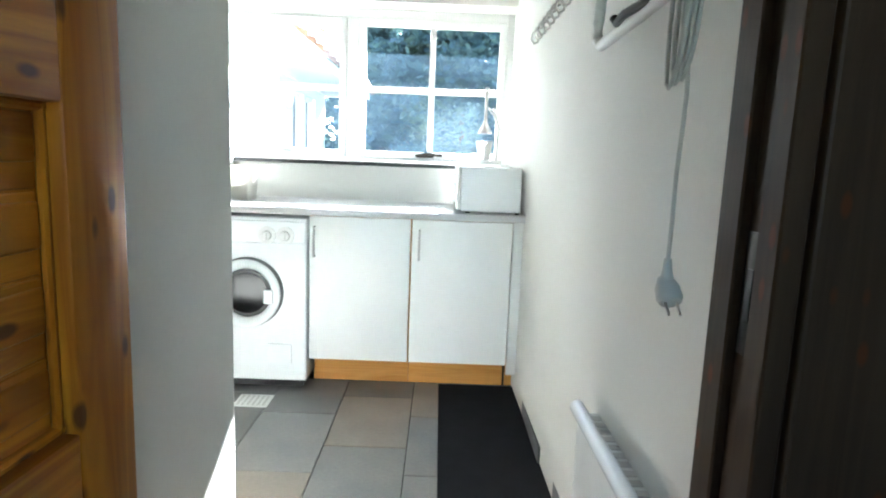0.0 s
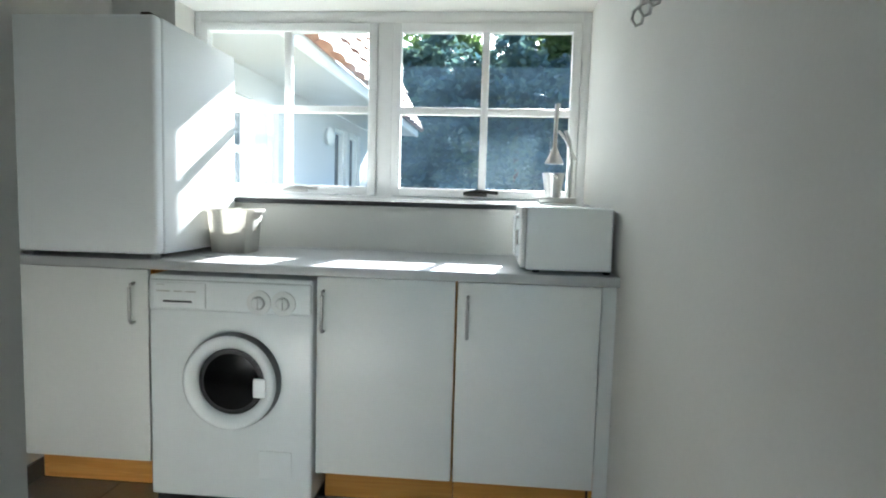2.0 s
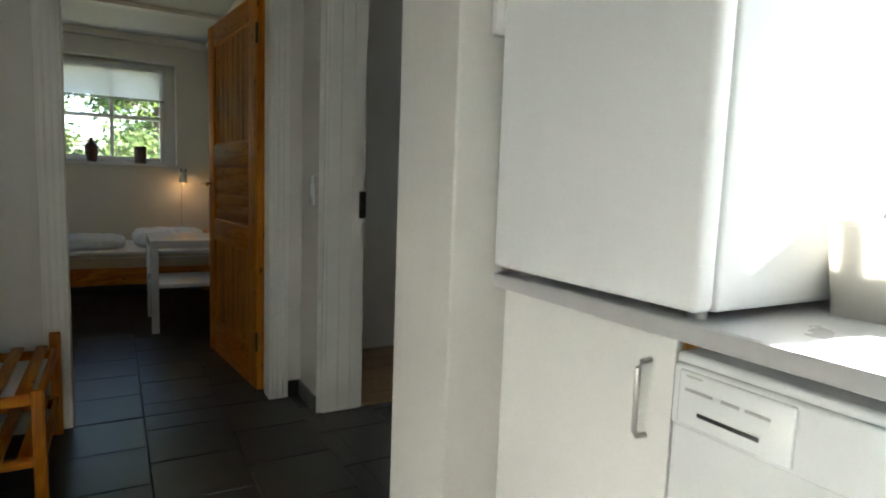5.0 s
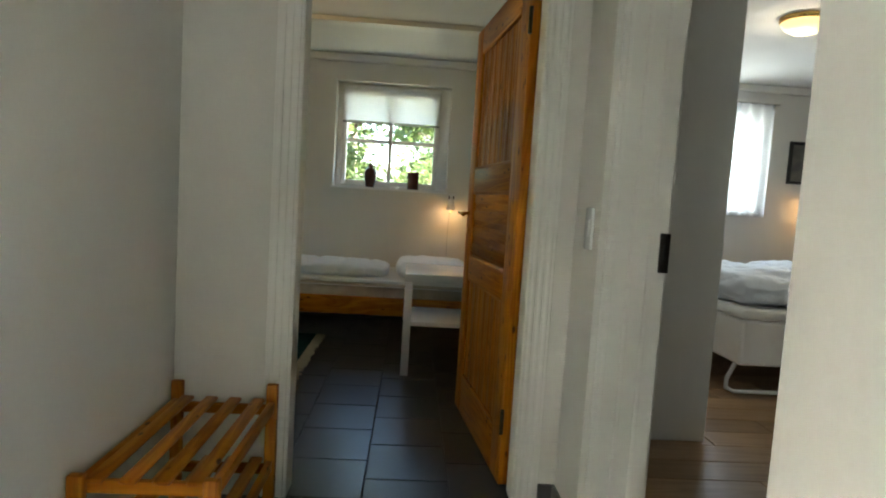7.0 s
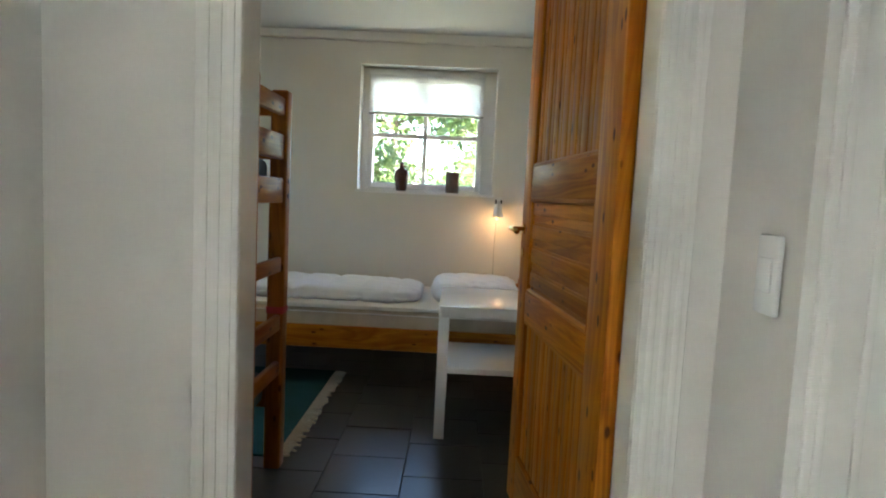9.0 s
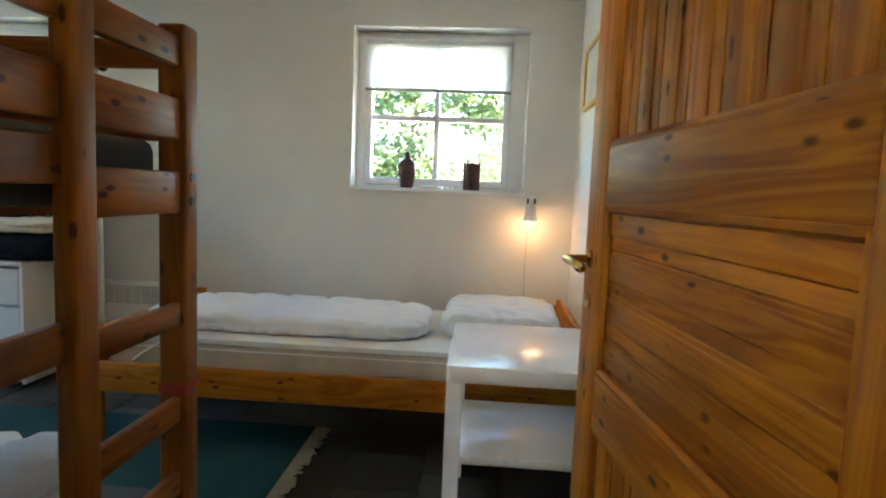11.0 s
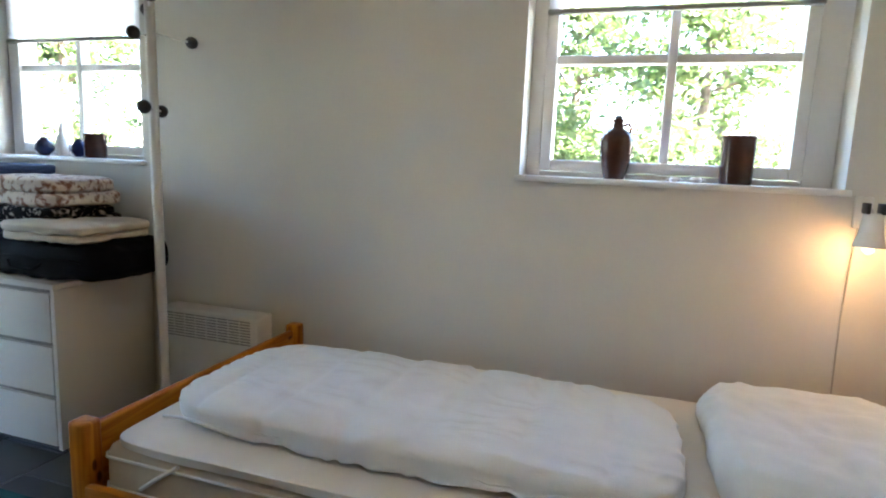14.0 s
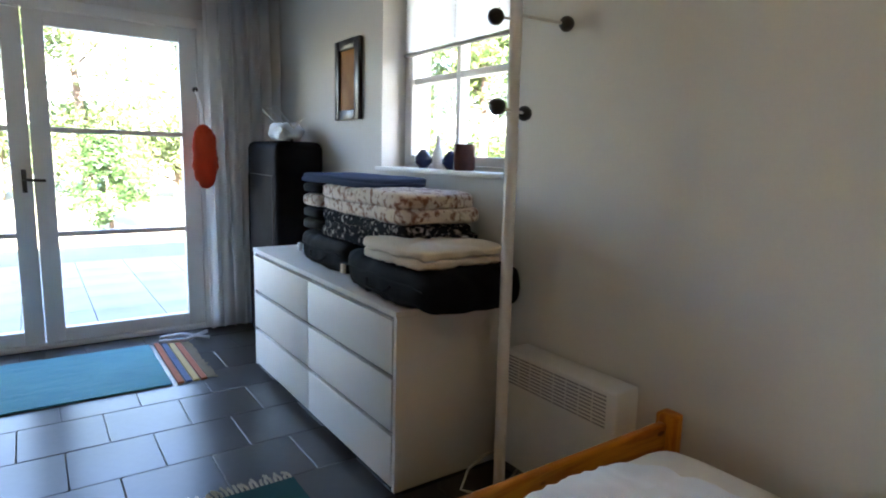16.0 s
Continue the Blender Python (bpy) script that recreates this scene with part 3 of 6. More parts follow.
part("latch_slot", box(1.0445, 0.952, 0.95, 1.0465, 0.968, 1.02), M_BLACK, strike2)


# ---- pine doors ----


def pine_door(name, width, label, handle_side, sh=0.115, th=0.04, ins=0.0175, mr=0.0115):
    """A three-panelled pine leaf in its own axes: the hinge at the origin, the leaf along +x, thickness in y."""
    t = thing(name, (0, 0, 0), label, "door")
    top = 2.03
    st = 0.115
    part("stile", box(0, 0, 0.008, sh, th, top, 0.004), M_PINE_Z, t)
    part("stile", box(width - st, 0, 0.008, width, th, top, 0.004), M_PINE_Z, t)
    rails = [(0.008, 0.20), (0.735, 0.845), (1.19, 1.305), (top - 0.12, top)]
    for a, b in rails:
        part("rail", box(sh, 0.001, a, width - st, th - 0.001, b, 0.003), M_PINE_X, t)
    panels = [(0.20, 0.735, "z"), (0.845, 1.19, "x"), (1.305, top - 0.12, "z")]
    for a, b, g in panels:
        p = part("panel", box(sh, ins, a, width - st, th - ins, b), M_PINE_Z if g == "z" else M_PINE_X, t)
        n = 7 if g == "z" else 4
        span = (width - st - sh) if g == "z" else b - a
        w = span / n
        for i in range(n):
            u0, u1 = i * w + 0.0015, (i + 1) * w - 0.0015
            um, ue = u0 + 0.30 * w, u1 - 0.10 * w
            bm = bmesh.new()
            if g == "z":
                add_box(bm, sh + u0, ins - 0.0025, a + 0.010, sh + u1, th - ins + 0.0025, b - 0.010, 0.0015, 1)
                add_box(bm, sh + um, ins - 0.0047, a + 0.011, sh + ue, th - ins + 0.0047, b - 0.011, 0.004, 3)
            else:
                add_box(bm, sh + 0.010, ins - 0.0025, a + u0, width - st - 0.010, th - ins + 0.0025, a + u1, 0.0015, 1)
                add_box(bm, sh + 0.011, ins - 0.006, a + um, width - st - 0.011, th - ins + 0.006, a + ue, 0.004, 3)
            part("board", bm, M_PINE_Z if g == "z" else M_PINE_X, p)
        for name_, pts, mat in (("moulding", ((sh, a + 0.004), (width - st, a + 0.004)), M_PINE_X), ("moulding", ((sh, b - 0.004), (width - st, b - 0.004)), M_PINE_X), ("moulding", ((sh + 0.004, a), (sh + 0.004, b)), M_PINE_Z), ("moulding", ((width - st - 0.004, a), (width - st - 0.004, b)), M_PINE_Z)):
            mould = bmesh.new()
            for y in (ins - 0.005, th - ins + 0.005):
                add_tube(mould, [(q[0], y, q[1]) for q in pts], mr, 8)
            part(name_, mould, mat, p)
    hx = width - 0.045
    for y, s in ((th, 1),):
        h = part("handle", add_tube(lathe([(0.019, 0), (0.019, 0.006), (0.009, 0.010), (0.009, 0.045)] if s > 0 else [(0.009, -0.045), (0.009, -0.010), (0.019, -0.006), (0.019, 0)], (hx, y, 1.075), 18, "y"),
                 [(hx, y + s * 0.052, 1.075), (hx - 0.03, y + s * 0.058, 1.076), (hx - 0.075, y + s * 0.057, 1.074), (hx - 0.115, y + s * 0.054, 1.069), (hx - 0.125, y + s * 0.052, 1.068)], [0.010, 0.009, 0.008, 0.011, 0.006], 10), M_BRASS, t, "brass lever handle", 60)
        part("key_plate", lathe([(0.017, 0), (0.017, 0.004), (0.004, 0.006)] if s > 0 else [(0.004, -0.006), (0.017, -0.004), (0.017, 0)], (hx, y, 0.985), 16, "y"), M_BRASS, t, "brass key plate")
    for z in (0.22, 1.78):
        part("hinge", lathe([(0.008, 0), (0.008, 0.10)], (-0.006, -0.004 if handle_side < 0 else th + 0.004, z), 12), M_DARKMETAL, t, "dark steel hinge")
    return t


near_door = pine_door("pine_door", 0.945, "open pine bedroom door with brass lever handle", 1, 0.14)
near_door.matrix_basis = pose(-3.026, 2.810, 0, 0, 0, 186.4)
entry_door = pine_door("pine_door", 0.82, "open knotty pine entry door with recessed panels", -1, 0.105, 0.06, 0.0275, 0.006)
entry_door.matrix_basis = pose(0.194, 0.885, 0, 0, 0, -91.5)


# ---- windows ----


def sash_x(t, x0, x1, y0, y1, z0, z1, cols, rows, pane_mat, rail=0.05, bar=0.026):
    """A glazed sash facing along y, under the window t."""
    fr = bmesh.new()
    add_box(fr, x0, y0, z0, x0 + rail, y1, z1, 0.004)
    add_box(fr, x1 - rail, y0, z0, x1, y1, z1, 0.004)
    add_box(fr, x0 + rail, y0, z0, x1 - rail, y1, z0 + rail, 0.004)
    add_box(fr, x0 + rail, y0, z1 - rail, x1 - rail, y1, z1, 0.004)
    f = part("window_frame", fr, M_FRAMEW, t)
    gx0, gx1, gz0, gz1 = x0 + rail, x1 - rail, z0 + rail, z1 - rail
    ym = (y0 + y1) / 2
    for i in range(1, cols):
        c = gx0 + (gx1 - gx0) * i / cols
        part("glazing_bar", box(c - bar / 2, y0 + 0.006, gz0, c + bar / 2, y1 - 0.006, gz1, 0.004), M_FRAMEW, f)
    for j in range(1, rows):
        c = gz0 + (gz1 - gz0) * j / rows
        for i in range(cols):
            a = gx0 + (gx1 - gx0) * i / cols + (bar / 2 if i else 0)
            b = gx0 + (gx1 - gx0) * (i + 1) / cols - (bar / 2 if i < cols - 1 else 0)
            part("glazing_bar", box(a, y0 + 0.006, c - bar / 2, b, y1 - 0.006, c + bar / 2, 0.004), M_FRAMEW, f)
    for i in range(cols):
        for j in range(rows):
            a, b = gx0 + (gx1 - gx0) * i / cols, gx0 + (gx1 - gx0) * (i + 1) / cols
            c, d = gz0 + (gz1 - gz0) * j / rows, gz0 + (gz1 - gz0) * (j + 1) / rows
            p = part("pane", box(a, ym - 0.002, c, b, ym + 0.002, d), pane_mat, f)
            p.visible_shadow = False
    return f


win1 = thing("window_1", (0.09, 3.80, 1.12), "white two-leaf casement window with glazing bars", "window", "", "structure")
fr = bmesh.new()
FX0, FX1, FZ0, FZ1, FY0, FY1 = -0.85, 1.03, 1.135, 2.01, 3.795, 3.875
add_box(fr, FX0, FY0, FZ0, FX0 + 0.028, FY1, FZ1, 0.004)
add_box(fr, FX1 - 0.040, FY0, FZ0, FX1, FY1, FZ1, 0.004)
add_box(fr, FX0 + 0.028, FY0, FZ0, FX1 - 0.040, FY1, FZ0 + 0.016, 0.004)
add_box(fr, FX0 + 0.028, FY0, FZ1 - 0.052, FX1 - 0.040, FY1, FZ1, 0.004)
add_box(fr, 0.046, FY0, FZ0 + 0.016, 0.118, FY1, FZ1 - 0.052, 0.004)
part("outer_frame", fr, M_FRAMEW, win1)
sash_x(win1, -0.820, 0.045, 3.785, 3.835, 1.153, 1.956, 2, 2, M_HAZE, 0.040, 0.034)
sash_x(win1, 0.119, 0.988, 3.785, 3.835, 1.153, 1.956, 2, 2, M_HAZE, 0.040, 0.034)
for cx in (-0.33, 0.53):
    st = part("window_stay", add_tube(box(cx - 0.05, 3.755, 1.160, cx + 0.05, 3.785, 1.178, 0.003), [(cx - 0.06, 3.742, 1.170), (cx, 3.745, 1.184), (cx + 0.10, 3.765, 1.178)], 0.009, 8), M_DARKMETAL if cx > 0 else M_STEEL, win1, "steel casement stay")
part("window_sill", box(-0.85, 3.605, 1.127, 1.03, 3.80, 1.137, 0.002), M_FRAMEW, win1, "white window board")
structure("trim_sill_edge", box(-0.85, 3.600, 1.104, 1.03, 3.6195, 1.1255, 0.002), M_BLACK, "black tile edge under the window board", "sill edge")


def deep_window(name, y0, y1, z0, z1, blind_drop, label):
    """A square white window in the outside wall, two sashes over a transom, with a half-drawn slatted blind."""
    t = thing(name, (-6.40, (y0 + y1) / 2, z0), label, "window", "", "structure")
    yc, w, x = (y0 + y1) / 2, y1 - y0, -6.40
    bm = bmesh.new()
    for q in ((-6.44, y0, z0, -6.36, y0 + 0.05, z1), (-6.44, y1 - 0.092, z0, -6.36, y1, z1), (-6.44, y0 + 0.05, z0, -6.36, y1 - 0.092, z0 + 0.02), (-6.44, y0 + 0.05, z1 - 0.048, -6.36, y1 - 0.092, z1)):
        add_box(bm, *q, 0.005)
    part("outer_frame", bm, M_FRAMEW, t)
    a0, a1, b0, b1 = y0 + 0.052, y1 - 0.094, z0 + 0.022, z1 - 0.05
    yc = (a0 + a1) / 2
    fr = bmesh.new()
    r = 0.042
    for q in ((-6.425, a0, b0, -6.345, a0 + r, b1), (-6.425, a1 - r, b0, -6.345, a1, b1), (-6.425, a0 + r, b0, -6.345, a1 - r, b0 + r), (-6.425, a0 + r, b1 - r, -6.345, a1 - r, b1)):
        add_box(fr, *q, 0.006)
    f = part("window_frame", fr, M_FRAMEW, t)
    ga, gb, gc, gd = a0 + r, a1 - r, b0 + r, b1 - r
    part("glazing_bar", box(-6.41, yc - 0.016, gc, -6.355, yc + 0.016, gd, 0.005), M_FRAMEW, f)
    for zz in (gc + 0.465 * (gd - gc),):
        part("glazing_bar", box(-6.408, ga, zz - 0.016, -6.357, yc - 0.016, zz + 0.016, 0.005), M_FRAMEW, f)
        part("glazing_bar", box(-6.408, yc + 0.016, zz - 0.016, -6.357, gb, zz + 0.016, 0.005), M_FRAMEW, f)
        for qa, qb in ((ga, yc), (yc, gb)):
            for ra, rb in ((gc, zz), (zz, gd)):
                p = part("pane", box(-6.386, qa, ra, -6.382, qb, rb), M_GLASS, f)
                p.visible_shadow = False
    part("window_sill", box(-6.345, y0 - 0.012, z0 - 0.018, -6.185, y1 + 0.012, z0 + 0.002, 0.004), M_FRAMEW, t, "white window board")
    bl = thing("venetian_blind", (-6.325, yc, z1 - 0.06), "white slatted blind drawn part way down", "blind")
    part("head_rail", box(-6.345, a0, z1 - 0.055, -6.310, a1, z1 - 0.025, 0.003), M_BLIND, bl)
    nsl = int(blind_drop / 0.022)
    for i in range(nsl):
        zz = z1 - 0.065 - i * 0.022
        s = bmesh.new()
        vs = [s.verts.new(p) for p in ((-6.333, a0 + 0.004, zz - 0.009), (-6.333, a1 - 0.004, zz - 0.009), (-6.327, a1 - 0.004, zz + 0.001), (-6.327, a0 + 0.004, zz + 0.001), (-6.320, a0 + 0.004, zz + 0.010), (-6.320, a1 - 0.004, zz + 0.010))]
        s.faces.new(vs[:4])
        s.faces.new((vs[3], vs[2], vs[5], vs[4]))
        bmesh.ops.solidify(s, geom=s.faces[:], thickness=0.0007)
        part("slat", s, M_BLIND, bl, "", 0)
    zb = z1 - 0.065 - nsl * 0.022
    # Rail painted grey for its shade against the bright window.
    part("bottom_rail", box(-6.340, a0 + 0.002, zb - 0.010, -6.314, a1 - 0.002, zb + 0.006, 0.003), M_LIP, bl, "bottom rail with backlit shade in its grey")
    for yy in (a0 + 0.12, yc, a1 - 0.12):
        part("cord", tube([(-6.327, yy, zb), (-6.327, yy, z1 - 0.03)], 0.0012, 5), M_CORD, bl)
    return t


deep_window("window_2", 1.626, 2.671, 1.215, 2.168, 0.30, "square white bedroom window in a deep reveal")
deep_window("window_3", -1.13, -0.12, 1.20, 2.168, 0.34, "white window above the chest of drawers")
deep_window("window_4", 4.64, 5.68, 1.20, 2.15, 0.10, "white window of the far bedroom")

structure("trim_eave", box(-1.2, 3.932, 2.15, 1.6, 4.52, 2.34, 0.01), M_RENDER, "boarded eave over the utility window", "eave")

# Unseen eaves added here to cut the daylight entering the bedroom.
structure("trim_shade_eave_west", box(-6.92, -3.52, 2.27, -6.522, 6.9, 2.42, 0.01), M_RENDER, "unseen eave added to dim the bedroom windows", "eave")
structure("trim_shade_eave_south", box(-6.52, -3.52, 2.27, -2.4, -2.952, 2.42, 0.01), M_RENDER, "unseen eave added to dim the garden door", "eave")
# Unseen window added so daylight reaches the lobby and the cabinet fronts.
win5 = thing("window_5", (0.65, -1.27, 0.95), "unseen lobby window added behind the start for daylight", "window", "", "structure")
sash_x(win5, -0.15, 1.45, -1.30, -1.25, 0.95, 2.05, 2, 1, M_GLASS, 0.05, 0.03)

# glazed garden door, two leaves
gdoor = thing("door_3", (-4.83, -2.70, 0), "white glazed garden door with two leaves", "door", "", "structure")
bm = bmesh.new()
for q in ((-5.72, -2.78, 0, -5.655, -2.66, 2.12), (-4.015, -2.78, 0, -3.95, -2.66, 2.12), (-5.655, -2.78, 2.055, -4.015, -2.66, 2.12), (-5.655, -2.78, 0, -4.015, -2.66, 0.03)):
    add_box(bm, *q, 0.005)
part("outer_frame", bm, M_FRAMEW, gdoor)
for x0, x1 in ((-5.65, -4.70), (-4.695, -4.02)):
    lf = bmesh.new()
    s = 0.105
    for q in ((x0, -2.74, 0.035, x0 + s, -2.685, 2.05), (x1 - s, -2.74, 0.035, x1, -2.685, 2.05), (x0 + s, -2.74, 0.035, x1 - s, -2.685, 0.12), (x0 + s, -2.74, 1.962, x1 - s, -2.685, 2.05)):
        add_box(lf, *q, 0.006)
    leaf = part("leaf", lf, M_FRAMEW, gdoor)
    for zz in (0.72, 1.36):
        part("glazing_bar", box(x0 + s, -2.735, zz - 0.016, x1 - s, -2.69, zz + 0.016, 0.004), M_FRAMEW, leaf)
    for za, zb in ((0.12, 0.72), (0.72, 1.36), (1.36, 1.962)):
        p = part("pane", box(x0 + s, -2.714, za, x1 - s, -2.710, zb), M_GLASS, leaf)
        p.visible_shadow = False
part("door_handle", add_tube(box(-4.665, -2.69, 0.98, -4.64, -2.675, 1.12, 0.004), [(-4.652, -2.678, 1.06), (-4.652, -2.64, 1.06), (-4.66, -2.632, 1.06), (-4.76, -2.63, 1.055)], 0.009, 8), M_DARKMETAL, gdoor, "dark metal handle")

# ---- utility room ----
worktop = thing("worktop", (0, 3.3, 0.868), "pale grey laminate worktop on white base units", "worktop")
part("slab", box(-1.148, 2.972, 0.868, 1.040, 3.618, 0.902, 0.003), M_TOP, worktop)
part("front_edge", box(-1.148, 2.964, 0.868, 1.040, 2.972, 0.901, 0.003), M_TOP, worktop, "grey edging strip")
part("wall_seal", box(-1.146, 3.610, 0.902, 1.026, 3.618, 0.908, 0.002), M_PLAST, worktop, "pale silicone seal")


def bow_handle(x, z0, z1, y=2.982):
    return tube([(x, y, z1), (x, y - 0.022, z1 - 0.002), (x, y - 0.030, z1 - 0.012), (x, y - 0.030, z0 + 0.012), (x, y - 0.022, z0 + 0.002), (x, y, z0)], 0.0055, 10)


def base_unit(x0, x1, handle_x, label):
    t = thing("base_cabinet", ((x0 + x1) / 2, 3.3, 0), label, "cabinet", "base cabinets under the worktop")
    bm = bmesh.new()
    for q in ((x0, 3.003, 0.155, x0 + 0.018, 3.60, 0.866), (x1 - 0.018, 3.003, 0.155, x1, 3.60, 0.866), (x0 + 0.018, 3.003, 0.155, x1 - 0.018, 3.60, 0.173), (x0 + 0.018, 3.58, 0.173, x1 - 0.018, 3.60, 0.866), (x0 + 0.018, 3.59, 0.835, x1 - 0.018, 3.60, 0.866)):
        add_box(bm, *q)
    part("body", bm, M_BEECH, t, "beech-edged carcass")
    d = part("door", box(x0 + 0.003, 2.982, 0.156, x1 - 0.003, 3.001, 0.864, 0.0025), M_DOORW, t, "plain white door")
    part("handle", bow_handle(handle_x, 0.672, 0.815), M_STEEL, d, "steel bow handle", 60)
    part("plinth", box(x0, 3.12, 0, x1, 3.138, 0.1545), M_BEECH, t, "orange beech plinth")
    return t


base_unit(-1.118, -0.604, -0.66, "white base cabinet beside the wall end")
base_unit(0.006, 0.495, 0.034, "white base cabinet with steel handle")
base_unit(0.497, 0.985, 0.536, "white base cabinet beside the outer wall")
whole("filler_strip", box(0.987, 3.002, 0.10, 1.036, 3.008, 0.866, 0.002), M_DOORW, "narrow white filler beside the cabinets", "filler")
whole("filler_strip", box(-1.1485, 3.002, 0.155, -1.120, 3.016, 0.866, 0.002), M_DOORW, "narrow white filler beside the wall end", "filler")
whole("plinth_end", box(0.996, 3.121, 0, 1.034, 3.137, 0.154), M_BEECH, "orange beech plinth end", "plinth")
whole("plinth_end", box(-1.136, 3.121, 0, -1.119, 3.137, 0.154), M_BEECH, "orange beech plinth end", "plinth")

# washing machine
wm = thing("washing_machine", (-0.297, 3.2, 0), "white front-loading washing machine under the worktop", "washing machine")
WX0, WX1, WY = -0.594, 0.000, 2.962
body = part("body", box(WX0, WY + 0.003, 0.045, WX1, 3.55, 0.852, 0.010, 3), M_WHITE, wm)
part("base", box(WX0 + 0.015, WY + 0.02, 0.012, WX1 - 0.015, 3.5, 0.045), M_BLACK, wm, "black base")
for fx in (WX0 + 0.05, WX1 - 0.05):
    for fy in (WY + 0.06, 3.48):
        part("foot", lathe([(0.02, 0), (0.02, 0.012)], (fx, fy, 0), 12), M_BLACK, wm)
panel = part("control_panel", box(WX0 + 0.004, WY - 0.006, 0.728, WX1 - 0.004, WY + 0.012, 0.836, 0.008, 3), M_WHITE, wm)
drawer = part("detergent_drawer", box(WX0 + 0.02, WY - 0.010, 0.735, WX0 + 0.215, WY + 0.004, 0.828, 0.005, 3), M_WHITE, panel)
part("drawer_grip", box(WX0 + 0.06, WY - 0.0112, 0.757, WX0 + 0.165, WY - 0.008, 0.764, 0.001), M_BLACK, drawer, "dark finger recess")
for dx in (WX1 - 0.186, WX1 - 0.099):
    dial = part("dial", lathe([(0.030, 0.0), (0.043, -0.004), (0.043, -0.010), (0.034, -0.012)][::-1], (dx, WY - 0.005, 0.768), 28, "y"), M_PLAST, panel, "grey ringed dial", 40)
    part("knob", add_box(lathe([(0.020, -0.026), (0.024, -0.020), (0.024, -0.010)], (dx, WY - 0.005, 0.768), 24, "y"), dx - 0.005, WY - 0.038, 0.748, dx + 0.005, WY - 0.025, 0.788, 0.002), M_PLAST, panel, "pale grip knob", 40)
for k, (bx, bw) in enumerate(((0.035, 0.03), (0.035, 0.05), (0.10, 0.03), (0.14, 0.04))):
    part("printed_mark", box(WX0 + bx, WY - 0.0108, 0.818 - (k > 0) * 0.024, WX0 + bx + bw, WY - 0.0098, 0.821 - (k > 0) * 0.022), M_STEEL, panel, "small grey printed bar")
CX, CZ = -0.281, 0.487
ring = lathe([(0.118, 0.004), (0.118, -0.022), (0.130, -0.040), (0.150, -0.050), (0.160, -0.050), (0.1655, -0.044), (0.166, -0.030)], (CX, WY, CZ), 56, "y")
bmesh.ops.delete(ring, geom=[f for f in ring.faces if len(f.verts) > 4], context="FACES")
door = part("door", ring, M_WHITE, wm, "white porthole ring", 50)
rim = lathe([(0.160, -0.034), (0.1675, -0.034), (0.171, 0.004), (0.160, 0.004)], (CX, WY, CZ), 56, "y")
bmesh.ops.delete(rim, geom=[f for f in rim.faces if len(f.verts) > 4], context="FACES")
part("door_rim", rim, M_RIM, door, "dark grey rim behind the ring", 50)
part("porthole_seal", lathe([(0.1185, -0.020), (0.112, -0.022), (0.104, -0.010), (0.100, 0.0)][::-1], (CX, WY, CZ), 48, "y"), M_BLACK, door, "black rubber seal", 60)
bowl = lathe([(0.0, -0.002), (0.03, -0.003), (0.06, -0.008), (0.085, -0.017), (0.1, -0.024)], (CX, WY - 0.002, CZ), 48, "y")
part("porthole_glass", bowl, M_SMOKE, door, "dark domed porthole glass", 80)
part("latch", box(CX + 0.088, WY - 0.052, CZ - 0.045, CX + 0.133, WY - 0.034, CZ + 0.022, 0.006), M_WHITE, door, "white door latch")
part("filter_flap", box(-0.190, WY - 0.001, 0.132, -0.072, WY + 0.006, 0.232, 0.002), M_WHITE, wm, "small square filter flap")

# small fridge on the worktop
fg = thing("fridge", (-0.845, 3.25, 0.902), "white table-top fridge standing on the worktop", "fridge")
part("body", box(-1.135, 3.008, 0.918, -0.556, 3.585, 1.745, 0.010, 3), M_FRIDGE, fg)
fd = part("door", box(-1.139, 2.952, 0.921, -0.552, 3.000, 1.742, 0.014, 3), M_FRIDGE, fg)
part("door_seal", box(-1.125, 2.999, 0.935, -0.566, 3.009, 1.730), M_PLAST, fg, "grey rubber seal")
part("handle", add_box(box(-1.147, 2.925, 1.47, -1.128, 2.955, 1.72, 0.006), -1.139, 2.945, 1.50, -1.125, 2.955, 1.69, 0.003), M_PLAST, fd, "white grip handle")
part("top_hinge", box(-0.61, 2.965, 1.742, -0.575, 3.03, 1.752, 0.003), M_DARKMETAL, fg, "dark hinge cover")
for fx in (-1.09, -0.60):
    for fy in (3.02, 3.52):
        part("foot", lathe([(0.016, 0.902), (0.018, 0.918)], (fx, fy, 0), 12), M_PLAST, fg)

# microwave turned to the side
mw = thing("microwave", (0.875, 3.33, 0.902), "white microwave oven turned sideways on the worktop", "microwave")
part("body", box(0.722, 3.105, 0.912, 1.010, 3.555, 1.127, 0.010, 3), M_WHITE, mw)
md = part("door", box(0.700, 3.215, 0.920, 0.7215, 3.550, 1.126, 0.008, 3), M_WHITE, mw)
part("door_window", box(0.6985, 3.250, 0.965, 0.7005, 3.500, 1.085), M_SMOKE, md, "dark window")
part("door_handle", tube([(0.700, 3.235, 0.95), (0.685, 3.235, 0.96), (0.685, 3.235, 1.09), (0.700, 3.235, 1.10)], 0.005, 8), M_WHITE, md)
mc = part("control_panel", box(0.702, 3.110, 0.920, 0.7215, 3.212, 1.126, 0.006), M_PLAST, mw)
for z in (0.975, 1.065):
    part("knob", lathe([(0.020, -0.014), (0.022, -0.004), (0.022, 0.0)], (0.702, 3.16, z), 20, "x"), M_WHITE, mc)
for fx in (0.76, 1.0):
    for fy in (3.15, 3.5):
        part("foot", lathe([(0.012, 0.902), (0.014, 0.916)], (fx, fy, 0), 10), M_BLACK, mw)

